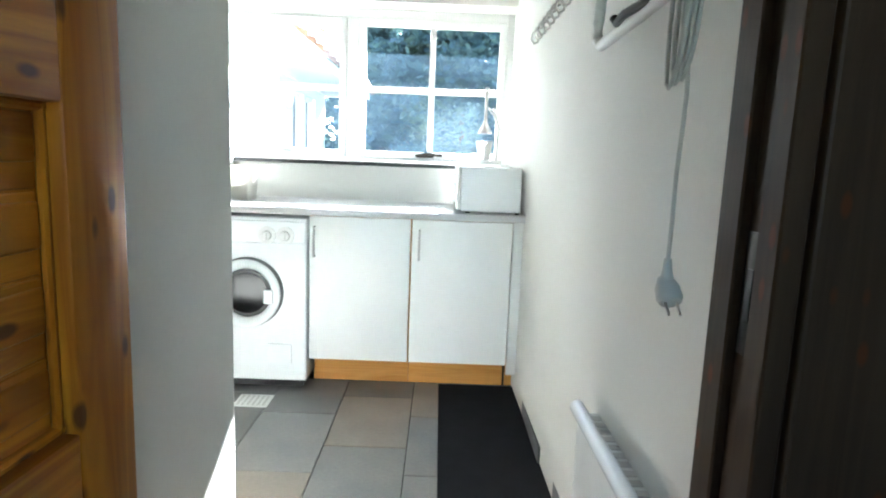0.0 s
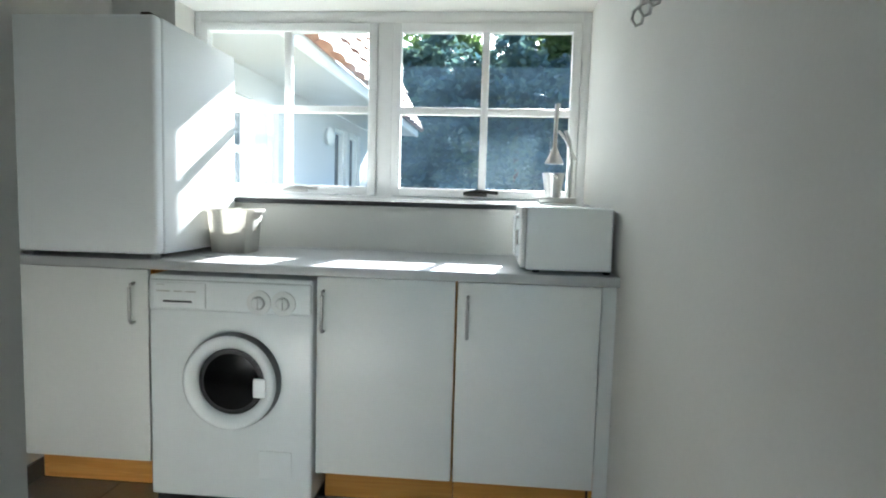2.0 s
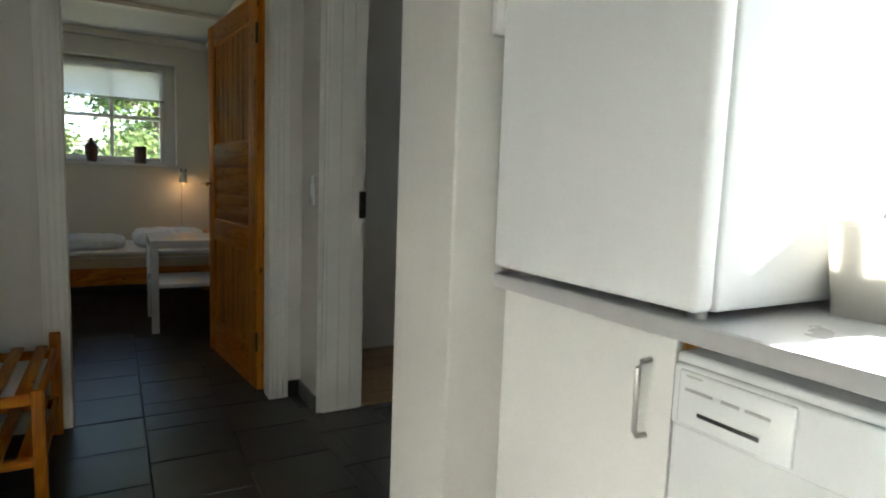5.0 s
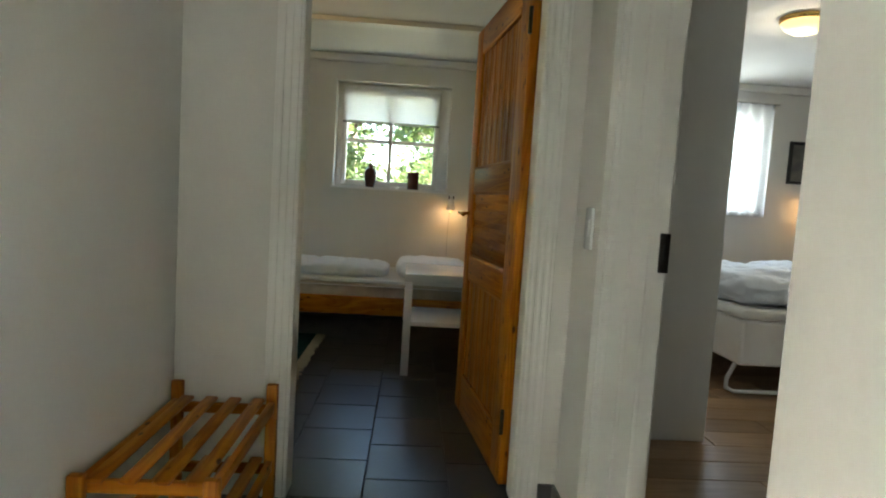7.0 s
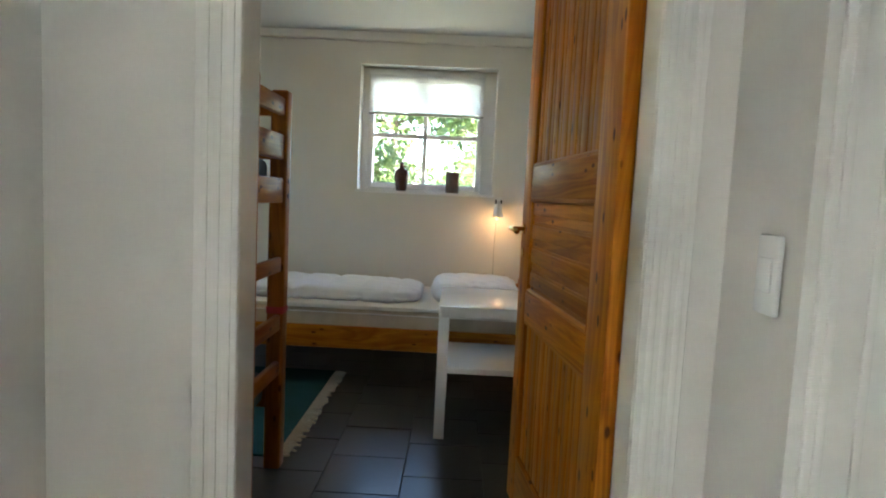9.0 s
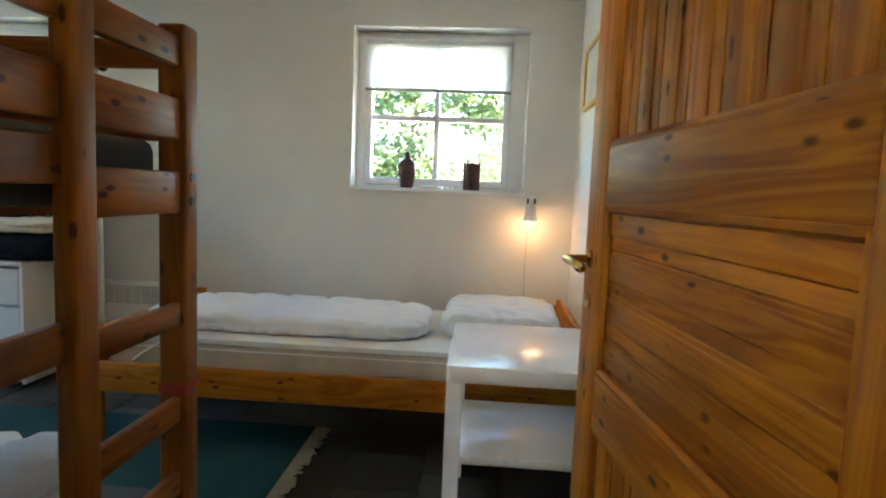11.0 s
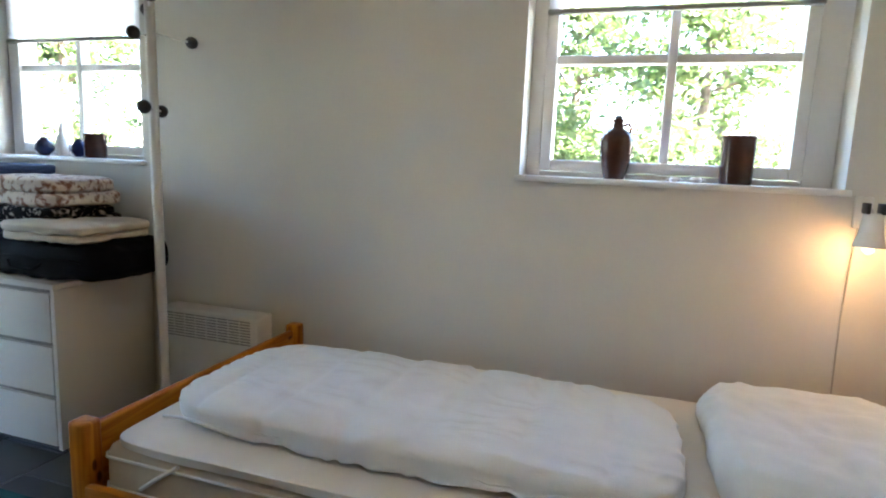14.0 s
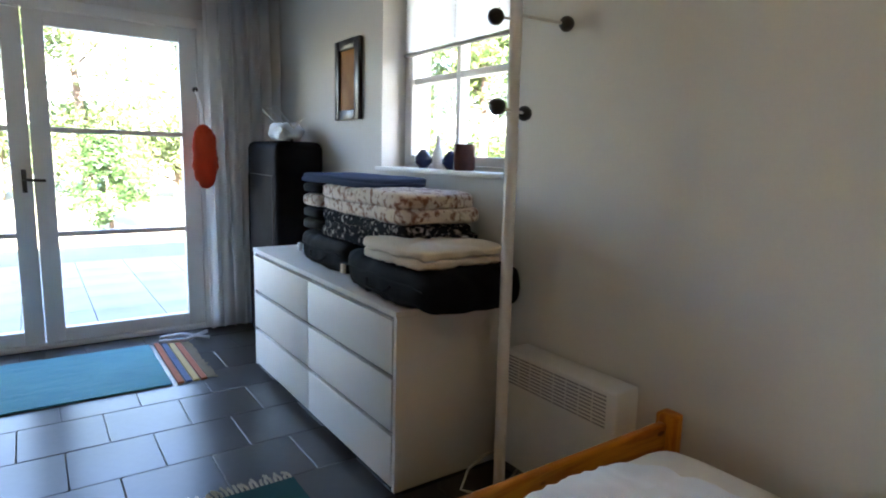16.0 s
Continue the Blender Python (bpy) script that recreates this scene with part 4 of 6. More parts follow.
mw.location += Vector((0.004, -0.112, 0))

# lever citrus press on the window board
jp = thing("citrus_press", (0.865, 3.45, 1.13), "chrome lever citrus press with a steel cup", "citrus press")
part("base", box(0.80, 3.40, 1.116, 0.96, 3.50, 1.142, 0.005), M_STEEL, jp)
part("cup", lathe([(0.036, 1.142), (0.042, 1.20), (0.050, 1.245), (0.052, 1.25), (0.046, 1.246), (0.03, 1.21)], (0.862, 3.45, 0), 28), M_STEEL, jp, "steel juice cup", 50)
part("column", tube([(0.935, 3.45, 1.14), (0.938, 3.45, 1.30), (0.925, 3.45, 1.40), (0.905, 3.45, 1.44)], 0.008, 10), M_STEEL, jp, "", 60)
part("press_cone", lathe([(0.042, 1.292), (0.040, 1.300), (0.018, 1.345), (0.009, 1.37), (0.009, 1.44)], (0.862, 3.45, 0), 24), M_STEEL, jp, "chrome pressing cone", 50)
part("lever", tube([(0.862, 3.45, 1.42), (0.864, 3.45, 1.50), (0.867, 3.45, 1.556)], [0.009, 0.010, 0.013], 12), M_STEEL, jp, "", 60)
part("arm", tube([(0.875, 3.45, 1.44), (0.91, 3.45, 1.40), (0.955, 3.45, 1.31)], 0.007, 10), M_STEEL, jp, "", 60)

jp.location += Vector((0.014, 0.236, 0.022))

# plastic tub with things in it
tub = thing("plastic_tub", (-0.46, 3.375, 0.902), "cloudy plastic storage tub beside the fridge", "tub")
bm = bmesh.new()
b0, t0, hh = 0.080, 0.096, 0.178
rings = []
for r, z in ((b0, 0.902), (t0, 0.902 + hh), (t0 + 0.008, 0.902 + hh), (t0 + 0.008, 0.902 + hh - 0.012), (t0 - 0.004, 0.902 + hh - 0.012), (b0 - 0.004, 0.908)):
    ring = []
    for k in range(24):
        q = 2 * math.pi * k / 24
        c, s = math.cos(q), math.sin(q)
        e = (abs(c) ** 5 + abs(s) ** 5) ** (-1 / 5)
        ring.append(bm.verts.new((-0.460 + r * c * e, 3.375 + r * s * e, z)))
    rings.append(ring)
for ra, rb in zip(rings, rings[1:]):
    for k in range(24):
        bm.faces.new((ra[k], ra[(k + 1) % 24], rb[(k + 1) % 24], rb[k]))
bm.faces.new(rings[0][::-1])
bm.faces.new(rings[-1])
part("tub_wall", bm, M_CLEARBOX, tub)
part("contents", cushion(-0.525, 3.31, 0.912, -0.395, 3.44, 0.985, 4, 0.010, 20, 3, 10), M_SUIT, tub, "dark odds and ends inside")

# right wall: hook rail, folding airer, cord, convector
rail = thing("hook_rail", (1.06, 2.45, 1.70), "steel rail of curled wall hooks", "hook rail")
part("back_plate", box(1.055, 2.10, 1.70, 1.069, 2.80, 1.735, 0.003), M_STEEL, rail)
for i in range(8):
    y = 2.765 - i * 0.088
    part("hook", tube([(1.055, y, 1.722), (1.030, y, 1.712), (1.010, y, 1.692), (1.006, y, 1.668), (1.018, y, 1.652), (1.034, y, 1.660), (1.036, y, 1.676)], 0.005, 8), M_STEEL, rail, "", 60)
rail.location.x -= 0.02
airer = thing("wall_airer", (1.05, 1.5, 1.6), "white tubular folding wall airer", "airer")
part("mounting_rail", box(1.050, 1.08, 1.86, 1.069, 1.76, 1.90, 0.004), M_PLAST, airer)
part("tube_frame", tube([(1.045, 1.72, 1.88), (1.02, 1.71, 1.86), (1.00, 1.70, 1.50), (1.00, 1.695, 1.455), (1.00, 1.66, 1.438), (1.00, 1.40, 1.442), (1.00, 1.16, 1.45), (1.00, 1.12, 1.47), (1.01, 1.11, 1.52), (1.045, 1.10, 1.88)], 0.014, 12), M_PLAST, airer, "", 60)
part("hook_arm", tube([(1.045, 1.17, 1.45), (1.00, 1.24, 1.452), (0.975, 1.40, 1.448), (0.972, 1.44, 1.44), (0.968, 1.45, 1.452)], 0.009, 8), M_DARKMETAL, airer, "grey metal hook arm", 60)
cord = thing("power_extension", (1.0, 1.13, 1.2), "white power cord bundled on the airer with plug hanging", "power cord")
for i in range(6):
    w, yo, xo = 0.014 + 0.0035 * i, 1.072 + 0.006 * i, 0.985 - 0.007 * (i % 3)
    loop = [(xo + 0.006 * math.sin(k), yo + w * math.cos(k) * (1 + 0.15 * math.sin(2 * k)), 1.40 + (0.10 + 0.006 * i) * math.sin(k)) for k in [2 * math.pi * j / 20 for j in range(20)]]
    part("coil", tube(loop, 0.0034, 6, True), M_CORD, cord, "coiled white cable", 70)
part("cable_tie", tube([(0.985 + 0.02 * math.cos(k), 1.087 + 0.034 * math.sin(k), 1.425) for k in [2 * math.pi * j / 14 for j in range(14)]], 0.004, 6, True), M_BLACK, cord, "black cable tie")
pts = [(0.982, 1.080, 1.31), (0.984, 1.078, 1.26), (0.988, 1.092, 1.20), (0.992, 1.108, 1.14), (0.994, 1.112, 1.06), (0.995, 1.116, 0.995)]
part("cable", tube(pts, 0.0034, 8), M_CORD, cord, "", 70)
plug = part("plug", add_tube(tube([(0.995, 1.116, 1.006), (0.996, 1.117, 0.986), (0.997, 1.118, 0.968)], [0.006, 0.008, 0.012], 12), [(0.997, 1.126, 0.974), (0.998, 1.116, 0.958), (0.999, 1.104, 0.944), (0.999, 1.099, 0.938)], [0.012, 0.020, 0.021, 0.017], 18), M_CORD, cord, "white round plug", 60)
for dx in (-0.009, 0.009):
    part("pin", tube([(0.999 + dx, 1.100, 0.940), (1.001 + dx, 1.083, 0.922)], 0.0024, 8), M_STEEL, plug)
cv = thing("convector_heater", (1.03, 1.35, 0.3), "slim white convector heater on the wall", "heater")
part("body", box(1.005, 1.06, 0.13, 1.062, 1.64, 0.515, 0.010, 3), M_PLAST, cv)
part("top_rail", tube([(1.005, 1.062, 0.525), (1.005, 1.35, 0.525), (1.005, 1.645, 0.525)], 0.019, 14), M_WHITE, cv, "rounded white top rail", 60)
for i in range(14):
    part("grille_bar", box(1.022, 1.09 + i * 0.038, 0.5155, 1.056, 1.11 + i * 0.038, 0.519), M_STEEL, cv)
for y in (1.15, 1.55):
    part("bracket", box(1.062, y - 0.02, 0.2, 1.0695, y + 0.02, 0.45), M_PLAST, cv)
whole("floor_mat", box(0.655, 1.10, 0.0015, 1.052, 3.085, 0.010, 0.002, 1), M_MAT, "long black ribbed floor mat along the wall", "mat")
drain = thing("floor_drain", (-0.21, 2.80, 0), "pale square floor drain grate", "drain")
part("frame", box(-0.29, 2.74, 0.0012, -0.13, 2.88, 0.004, 0.001, 1), M_PLAST, drain)
for i in range(6):
    part("slot", box(-0.275 + i * 0.0235, 2.755, 0.004, -0.265 + i * 0.0235, 2.865, 0.0046), M_STEEL, drain)

# ---- passage ----
bench = thing("shoe_rack", (-2.5, 1.74, 0), "low slatted pine shoe rack in the corner", "shoe rack")
for x in (-2.83, -2.20):
    for y in (1.575, 1.905):
        ztop = 0.445 if x < -2.5 else 0.405
        part("leg", box(x - 0.014, y - 0.020, 0, x + 0.014, y + 0.020, ztop, 0.005), M_PINE_Z, bench)
for z in (0.365, 0.15):
    for y in (1.575, 1.905):
        part("side_rail", box(-2.816, y - 0.010, z - 0.02, -2.214, y + 0.010, z + 0.02, 0.003), M_PINE_X, bench)
    for x in (-2.80, -2.23):
        part("cross_rail", box(x - 0.010, 1.586, z - 0.02, x + 0.010, 1.894, z + 0.015, 0.003), M_PINE_Y, bench)
    for i in range(4):
        y = 1.615 + i * 0.082
        part("slat", box(-2.826, y - 0.022, z + 0.016, -2.195, y + 0.022, z + 0.031, 0.007), M_PINE_X, bench)
switch = thing("light_switch", (-2.70, 2.96, 1.07), "white light switch on the passage wall", "switch")
part("plate", box(-2.735, 2.953, 1.0, -2.665, 2.9645, 1.14, 0.004), M_WHITE, switch)
part("rocker", box(-2.722, 2.949, 1.04, -2.678, 2.9535, 1.10, 0.002), M_WHITE, switch)

# ---- bedroom ----
bed = thing("single_bed", (-5.65, 1.8, 0), "low pine single bed with cream mattress", "bed")
for x in (-6.150, -5.145):
    for y in (0.718, 2.91):
        part("post", box(x - 0.028, y - 0.03, 0, x + 0.028, y + 0.03, 0.552, 0.010, 3), M_PINE_Z, bed)
for y, zt in ((0.718, 0.530), (2.91, 0.60)):
    part("end_board", box(-6.122, y - 0.014, 0.24, -5.173, y + 0.014, zt, 0.008, 3), M_PINE_X, bed)
for x in (-6.160, -5.12):
    part("side_rail", box(x - 0.013, 0.748, 0.252, x + 0.013, 2.88, 0.388, 0.006), M_PINE_Y, bed)
for i in range(12):
    y = 0.85 + i * 0.175
    part("bed_slat", box(-6.147, y - 0.04, 0.325, -5.135, y + 0.04, 0.343), M_PINE_X, bed)
mt = thing("mattress", (-5.65, 1.83, 0.344), "cream foam mattress in the single bed", "mattress")
part("core", box(-6.045, 0.772, 0.344, -5.145, 2.885, 0.495, 0.035, 4), M_MATTR, mt, "", 60)
for z in (0.378, 0.462):
    part("piping", tube([(-6.035, 0.775, z), (-5.16, 0.773, z), (-5.144, 0.79, z), (-5.144, 2.87, z), (-5.16, 2.884, z), (-6.035, 2.884, z)], 0.004, 6), M_SHEET, mt, "white piping", 60)
part("strap", tube([(-5.142, 0.90, 0.395), (-5.138, 0.96, 0.440), (-5.142, 1.02, 0.480)], 0.006, 6), M_SHEET, mt, "pale carrying strap", 60)
for y in (1.50, 2.20):
    part("seam", tube([(-5.1435, y, 0.365), (-5.1425, y, 0.42), (-5.1435, y, 0.475)], 0.003, 6), M_MATTR, mt, "", 60)
sh = whole("bed_sheet", cushion(-6.045, 0.785, 0.486, -5.142, 2.875, 0.512, 18, 0.0025, 5, 2, 40, 0.0, 0, 1, 0.002), M_SHEET, "white sheet stretched over the mattress", "sheet", smooth=180)
duvet = thing("duvet", (-5.61, 1.49, 0.505), "white folded quilted duvet lying on the bed", "duvet")
part("filling", cushion(-5.850, 0.84, 0.506, -5.240, 2.200, 0.606, 5.2, 0.0065, 5.5, 1.0, 84, 0.3, 0.215, 1, 0.0085), M_DUVET, duvet, "", 180)
hem = [(-5.246 + 0.003 * math.sin(9 * k), 0.88 + k * 1.27 / 24, 0.548 + 0.006 * math.sin(1.3 * k) + 0.004 * math.sin(2.9 * k)) for k in range(25)]
part("hem", tube(hem, 0.004, 6), M_DUVET, duvet, "stitched white hem", 60)
whole("pillow", cushion(-5.98, 2.27, 0.505, -5.29, 2.84, 0.645, 4.6, 0.014, 6, 5.0, 40, 0.8, 0, 1, 0.010), M_DUVET, "plump white pillow at the bed head", "pillow", smooth=180)

tab = thing("bedside_table", (-4.785, 2.66, 0), "white lacquered bedside table with a lower shelf", "table")
TX0, TX1, TY0, TY1 = -5.095, -4.455, 2.345, 2.955
top = box(TX0, TY0, 0.607, TX1, TY1, 0.660)
bmesh.ops.bevel(top, geom=[e for e in top.edges if abs(e.verts[0].co.z - e.verts[1].co.z) > 0.01], offset=0.022, segments=5, profile=0.5, affect="EDGES")
bmesh.ops.bevel(top, geom=[e for e in top.edges if abs(e.verts[0].co.z - e.verts[1].co.z) < 0.001 and len(e.link_faces) == 2 and any(len(f.verts) > 6 for f in e.link_faces)], offset=0.003, segments=2, profile=0.5, affect="EDGES")
part("tabletop", top, M_TABLE, tab)
for x in (TX0 + 0.027, TX1 - 0.027):
    for y in (TY0 + 0.027, TY1 - 0.027):
        part("leg", box(x - 0.025, y - 0.025, 0, x + 0.025, y + 0.025, 0.607, 0.003), M_TABLE, tab)
part("shelf", box(TX0 + 0.054, TY0 + 0.004, 0.315, TX1 - 0.054, TY1 - 0.004, 0.345, 0.003), M_TABLE, tab)

lamp = thing("wall_lamp", (-6.2, 2.72, 1.15), "white clip-on reading lamp glowing on the wall", "lamp")
part("wall_plate", box(-6.2195, 2.70, 1.10, -6.20, 2.75, 1.20, 0.005), M_PLAST, lamp)
part("arm", tube([(-6.20, 2.725, 1.17), (-6.14, 2.72, 1.165), (-6.10, 2.715, 1.15)], 0.007, 8), M_STEEL, lamp, "", 60)
shd = lathe([(0.020, 1.155), (0.026, 1.15), (0.032, 1.09), (0.042, 1.055), (0.040, 1.055), (0.029, 1.09), (0.022, 1.145)], (-6.09, 2.715, 0), 26)
bmesh.ops.delete(shd, geom=[f for f in shd.faces if len(f.verts) > 4 and f.calc_center_median().z < 1.148 and f.calc_center_median().z > 1.14], context="FACES")
part("shade", shd, M_PLAST, lamp, "white metal shade", 60)
part("glow_bulb", lathe([(0.004, 1.03), (0.016, 1.04), (0.018, 1.055), (0.010, 1.075)], (-6.09, 2.715, 0), 16), M_LAMPGLOW, lamp, "lit bulb", 60)
part("clip", box(-6.115, 2.690, 1.152, -6.065, 2.700, 1.185, 0.003), M_DARKMETAL, lamp, "dark spring clip")
part("clip", box(-6.115, 2.73, 1.152, -6.065, 2.74, 1.185, 0.003), M_DARKMETAL, lamp, "dark spring clip")
part("flex", tube([(-6.205, 2.715, 1.10), (-6.21, 2.71, 0.95), (-6.208, 2.705, 0.80), (-6.21, 2.71, 0.55)], 0.003, 6), M_CORD, lamp, "white lamp flex", 60)

# things on the window boards
WB = 1.217
jug = thing("stoneware_jug", (-6.275, 1.962, WB), "brown glazed stoneware jug with a small handle", "jug")
part("body", lathe([(0.036, 0), (0.040, 0.01), (0.054, 0.075), (0.061, 0.125), (0.056, 0.152), (0.030, 0.176), (0.018, 0.185), (0.018, 0.205), (0.022, 0.212), (0.012, 0.212)], (-6.275, 1.962, WB), 30), M_JUG, jug, "", 60)
part("handle", tube([(-6.275, 1.980, WB + 0.190), (-6.275, 2.000, WB + 0.195), (-6.275, 2.008, WB + 0.178), (-6.275, 1.998, WB + 0.150)], 0.006, 8), M_JUG, jug, "", 60)
part("stopper", lathe([(0.013, 0.210), (0.014, 0.222), (0.008, 0.226)], (-6.275, 1.962, WB), 16), M_BLACK, jug)
whole("stoneware_crock", lathe([(0.050, 0), (0.052, 0.008), (0.054, 0.06), (0.055, 0.15), (0.058, 0.162), (0.054, 0.163), (0.048, 0.155), (0.044, 0.02)], (-6.275, 2.36, WB), 30), M_JUG, "brown glazed stoneware crock on the window board", "crock", smooth=60)
stay = thing("window_catch", (-6.30, 2.20, WB), "white window catch lying on the board", "catch")
part("catch_plate", box(-6.33, 2.14, WB, -6.29, 2.27, WB + 0.012, 0.004), M_PLAST, stay)
part("catch_knob", lathe([(0.017, 0), (0.02, 0.010), (0.012, 0.020)], (-6.26, 2.17, WB), 18), M_PLAST, stay)
part("catch_knob", lathe([(0.017, 0), (0.02, 0.010), (0.012, 0.020)], (-6.255, 2.235, WB), 18), M_PLAST, stay)
for y, r, h in ((-0.80, 0.045, 0.085), (-0.57, 0.040, 0.08)):
    whole("round_vase", lathe([(0.02, 0), (r, h * 0.35), (r * 1.02, h * 0.55), (r * 0.6, h * 0.9), (r * 0.35, h), (r * 0.4, h * 1.08), (0.008, h * 1.07)], (-6.27, y, 1.203), 26), M_COBALT, "small dark blue round vase", "vase", "vases on the window board", smooth=70)
whole("pale_bottle", lathe([(0.025, 0), (0.027, 0.08), (0.012, 0.11), (0.010, 0.16), (0.006, 0.162)], (-6.31, -0.73, 1.203), 20), M_PLAST, "small pale bottle on the window board", "bottle", smooth=60)
whole("stoneware_crock", lathe([(0.046, 0), (0.05, 0.01), (0.05, 0.105), (0.053, 0.115), (0.047, 0.115), (0.043, 0.02)], (-6.265, -0.46, 1.203), 28), M_JUG, "small brown crock on the window board", "crock", smooth=60)

# pictures
def picture_y(name, y, x0, x1, z0, z1, frame_mat, art_mat, label, fw=0.028):
    """A framed picture on the wall that faces south."""
    t = thing(name, ((x0 + x1) / 2, y, (z0 + z1) / 2), label, "picture")
    bm = bmesh.new()
    for q in ((x0, z0, x0 + fw, z1), (x1 - fw, z0, x1, z1), (x0 + fw, z0, x1 - fw, z0 + fw), (x0 + fw, z1 - fw, x1 - fw, z1)):
        add_box(bm, q[0], y - 0.022, q[1], q[2], y, q[3], 0.004)
    part("picture_frame", bm, frame_mat, t)
    part("print", box(x0 + fw, y - 0.012, z0 + fw, x1 - fw, y - 0.004, z1 - fw), art_mat, t, "pale mounted print")
    return t


def picture_x(name, x, y0, y1, z0, z1, frame_mat, art_mat, label, fw=0.035):
    """A framed picture on the wall that faces east."""
    t = thing(name, (x, (y0 + y1) / 2, (z0 + z1) / 2), label, "picture")
    bm = bmesh.new()
    for q in ((y0, z0, y0 + fw, z1), (y1 - fw, z0, y1, z1), (y0 + fw, z0, y1 - fw, z0 + fw), (y0 + fw, z1 - fw, y1 - fw, z1)):
        add_box(bm, x, q[0], q[1], x + 0.028, q[2], q[3], 0.005)
    part("picture_frame", bm, frame_mat, t)
    part("print", box(x + 0.004, y0 + fw, z0 + fw, x + 0.014, y1 - fw, z1 - fw), art_mat, t)
    return t


picture_y("framed_print", 2.974, -5.97, -5.48, 1.665, 2.0, M_GOLD, M_PAPER, "small gold-framed print on the white wall")
chart = thing("wall_chart", (-4.4, 2.972, 1.35), "pale laminated wall chart with small printed figures", "chart")
part("sheet", box(-4.80, 2.9665, 1.01, -4.10, 2.9725, 1.93, 0.002), M_CHART, chart)
for r in range(3):
    for c in range(6):
        part("printed_figure", box(-4.74 + c * 0.095, 2.9655, 1.095 + r * 0.095, -4.705 + c * 0.095, 2.9664, 1.125 + r * 0.095), M_FADED, chart)
picture_x("framed_picture", -6.219, -1.66, -1.35, 1.455, 1.90, M_BLACK, M_ICON, "ochre panel in a dark carved wooden frame", 0.055)

# chest of drawers
ch = thing("chest_of_drawers", (-5.95, -0.885, 0), "white chest with two columns of three drawers", "chest of drawers")
CY0, CY1, CXF, CXB, CT = -1.692, -0.078, -5.70, -6.200, 0.720
part("top", box(CXB, CY0, CT - 0.022, CXF, CY1, CT, 0.002), M_LACQ, ch)
for a, b in ((CY0, CY0 + 0.02), (CY1 - 0.02, CY1)):
    part("side_panel", box(CXB, a, 0.03, CXF - 0.004, b, CT - 0.022, 0.002), M_LACQ, ch)
part("back_panel", box(CXB, CY0 + 0.02, 0.05, CXB + 0.012, CY1 - 0.02, CT - 0.022), M_LACQ, ch)
part("divider", box(CXB + 0.012, -0.893, 0.05, CXF - 0.024, -0.877, CT - 0.022), M_LACQ, ch)
part("plinth", box(CXB + 0.02, CY0 + 0.02, 0.0, CXF - 0.05, CY1 - 0.02, 0.05), M_BLACK, ch, "dark recessed base")
part("inner_shadow_board", box(CXF - 0.075, CY0 + 0.02, 0.05, CXF - 0.065, CY1 - 0.02, CT - 0.022), M_LACQ, ch)
dz = (CT - 0.022 - 0.045) / 3
for j in range(3):
    for a, b in ((CY0 + 0.023, -0.888), (-0.882, CY1 - 0.023)):
        z0 = 0.045 + j * dz
        d = part("drawer", box(CXF - 0.02, a, z0 + 0.002, CXF, b, z0 + dz - 0.018, 0.002), M_LACQ, ch)
        # Lip greyed to paint the shade in the gap above each drawer.
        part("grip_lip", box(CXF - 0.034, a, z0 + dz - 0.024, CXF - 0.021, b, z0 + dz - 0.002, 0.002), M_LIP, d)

lead = [(-6.18, -0.02, 0.10), (-6.05, 0.02, 0.13), (-5.96, 0.03, 0.10), (-5.93, 0.03, 0.03), (-5.98, 0.05, 0.008), (-6.10, 0.08, 0.008), (-6.19, 0.09, 0.10)]
whole("extension_lead", tube(lead, 0.005, 8), M_CORD, "white power lead looped on the floor beside the chest", "power lead", smooth=60)

# bedding and bags on the chest
for a, b, c, d, sd, lb in ((-6.16, -0.60, -5.72, 0.12, 3.3, "dark navy zipped bedding bag on the chest"), (-6.15, -1.23, -5.78, -0.64, 7.3, "dark navy bedding bag lying on the chest")):
    bag = thing("duvet_bag", ((a + c) / 2, (b + d) / 2, CT), lb, "bag", "bedding bags on the chest")
    part("bag_body", cushion(a, b, CT, c, d, 0.885, 5, 0.010, 7, sd, 28, 0.3, 0, 1, 0.005), M_NAVY, bag, "", 180)
    zy = [(c + 0.004, b + 0.06 + k * (d - b - 0.12) / 8, CT + 0.098 + 0.004 * math.sin(2.1 * k)) for k in range(9)]
    part("zip", tube(zy, 0.003, 6), M_NAVY, bag, "black zip", 60)
    part("carry_strap", tube([(c + 0.004, (b + d) / 2 - 0.09, CT + 0.075), (c + 0.018, (b + d) / 2 - 0.06, CT + 0.05), (c + 0.020, (b + d) / 2 + 0.06, CT + 0.05), (c + 0.004, (b + d) / 2 + 0.09, CT + 0.075)], 0.006, 6), M_NAVY, bag, "", 60)
    part("tag", box(c - 0.002, b + 0.055, CT + 0.055, c + 0.012, b + 0.080, CT + 0.095, 0.002), M_PLAST, bag, "small white tag")
# folded bedding on the bags
M_FLOWER = cloth("dark_flowered_cloth", (0.010, 0.011, 0.014), (0.42, 0.39, 0.34), 42, 0.9, 0, 0.3, 160, spot=0.60, edge=0.05)
M_PINKFL = cloth("pink_flowered_cloth", (0.66, 0.57, 0.48), (0.24, 0.11, 0.07), 38, 0.9, 0, 0.3, 160, spot=0.56, edge=0.06)
folded("folded_quilt", -6.14, -0.98, 0.880, -5.80, -0.16, 1.005, 3, M_FLOWER, "folded quilt with a dark flowered cover", "quilt", "folded quilts on the chest", 2.2, 22, 0.004)
folded("folded_quilt", -6.15, -0.97, 1.003, -5.79, -0.17, 1.125, 2, M_PINKFL, "folded quilt with a pale pink flowered cover", "quilt", "folded quilts on the chest", 4.2, 22, 0.005)
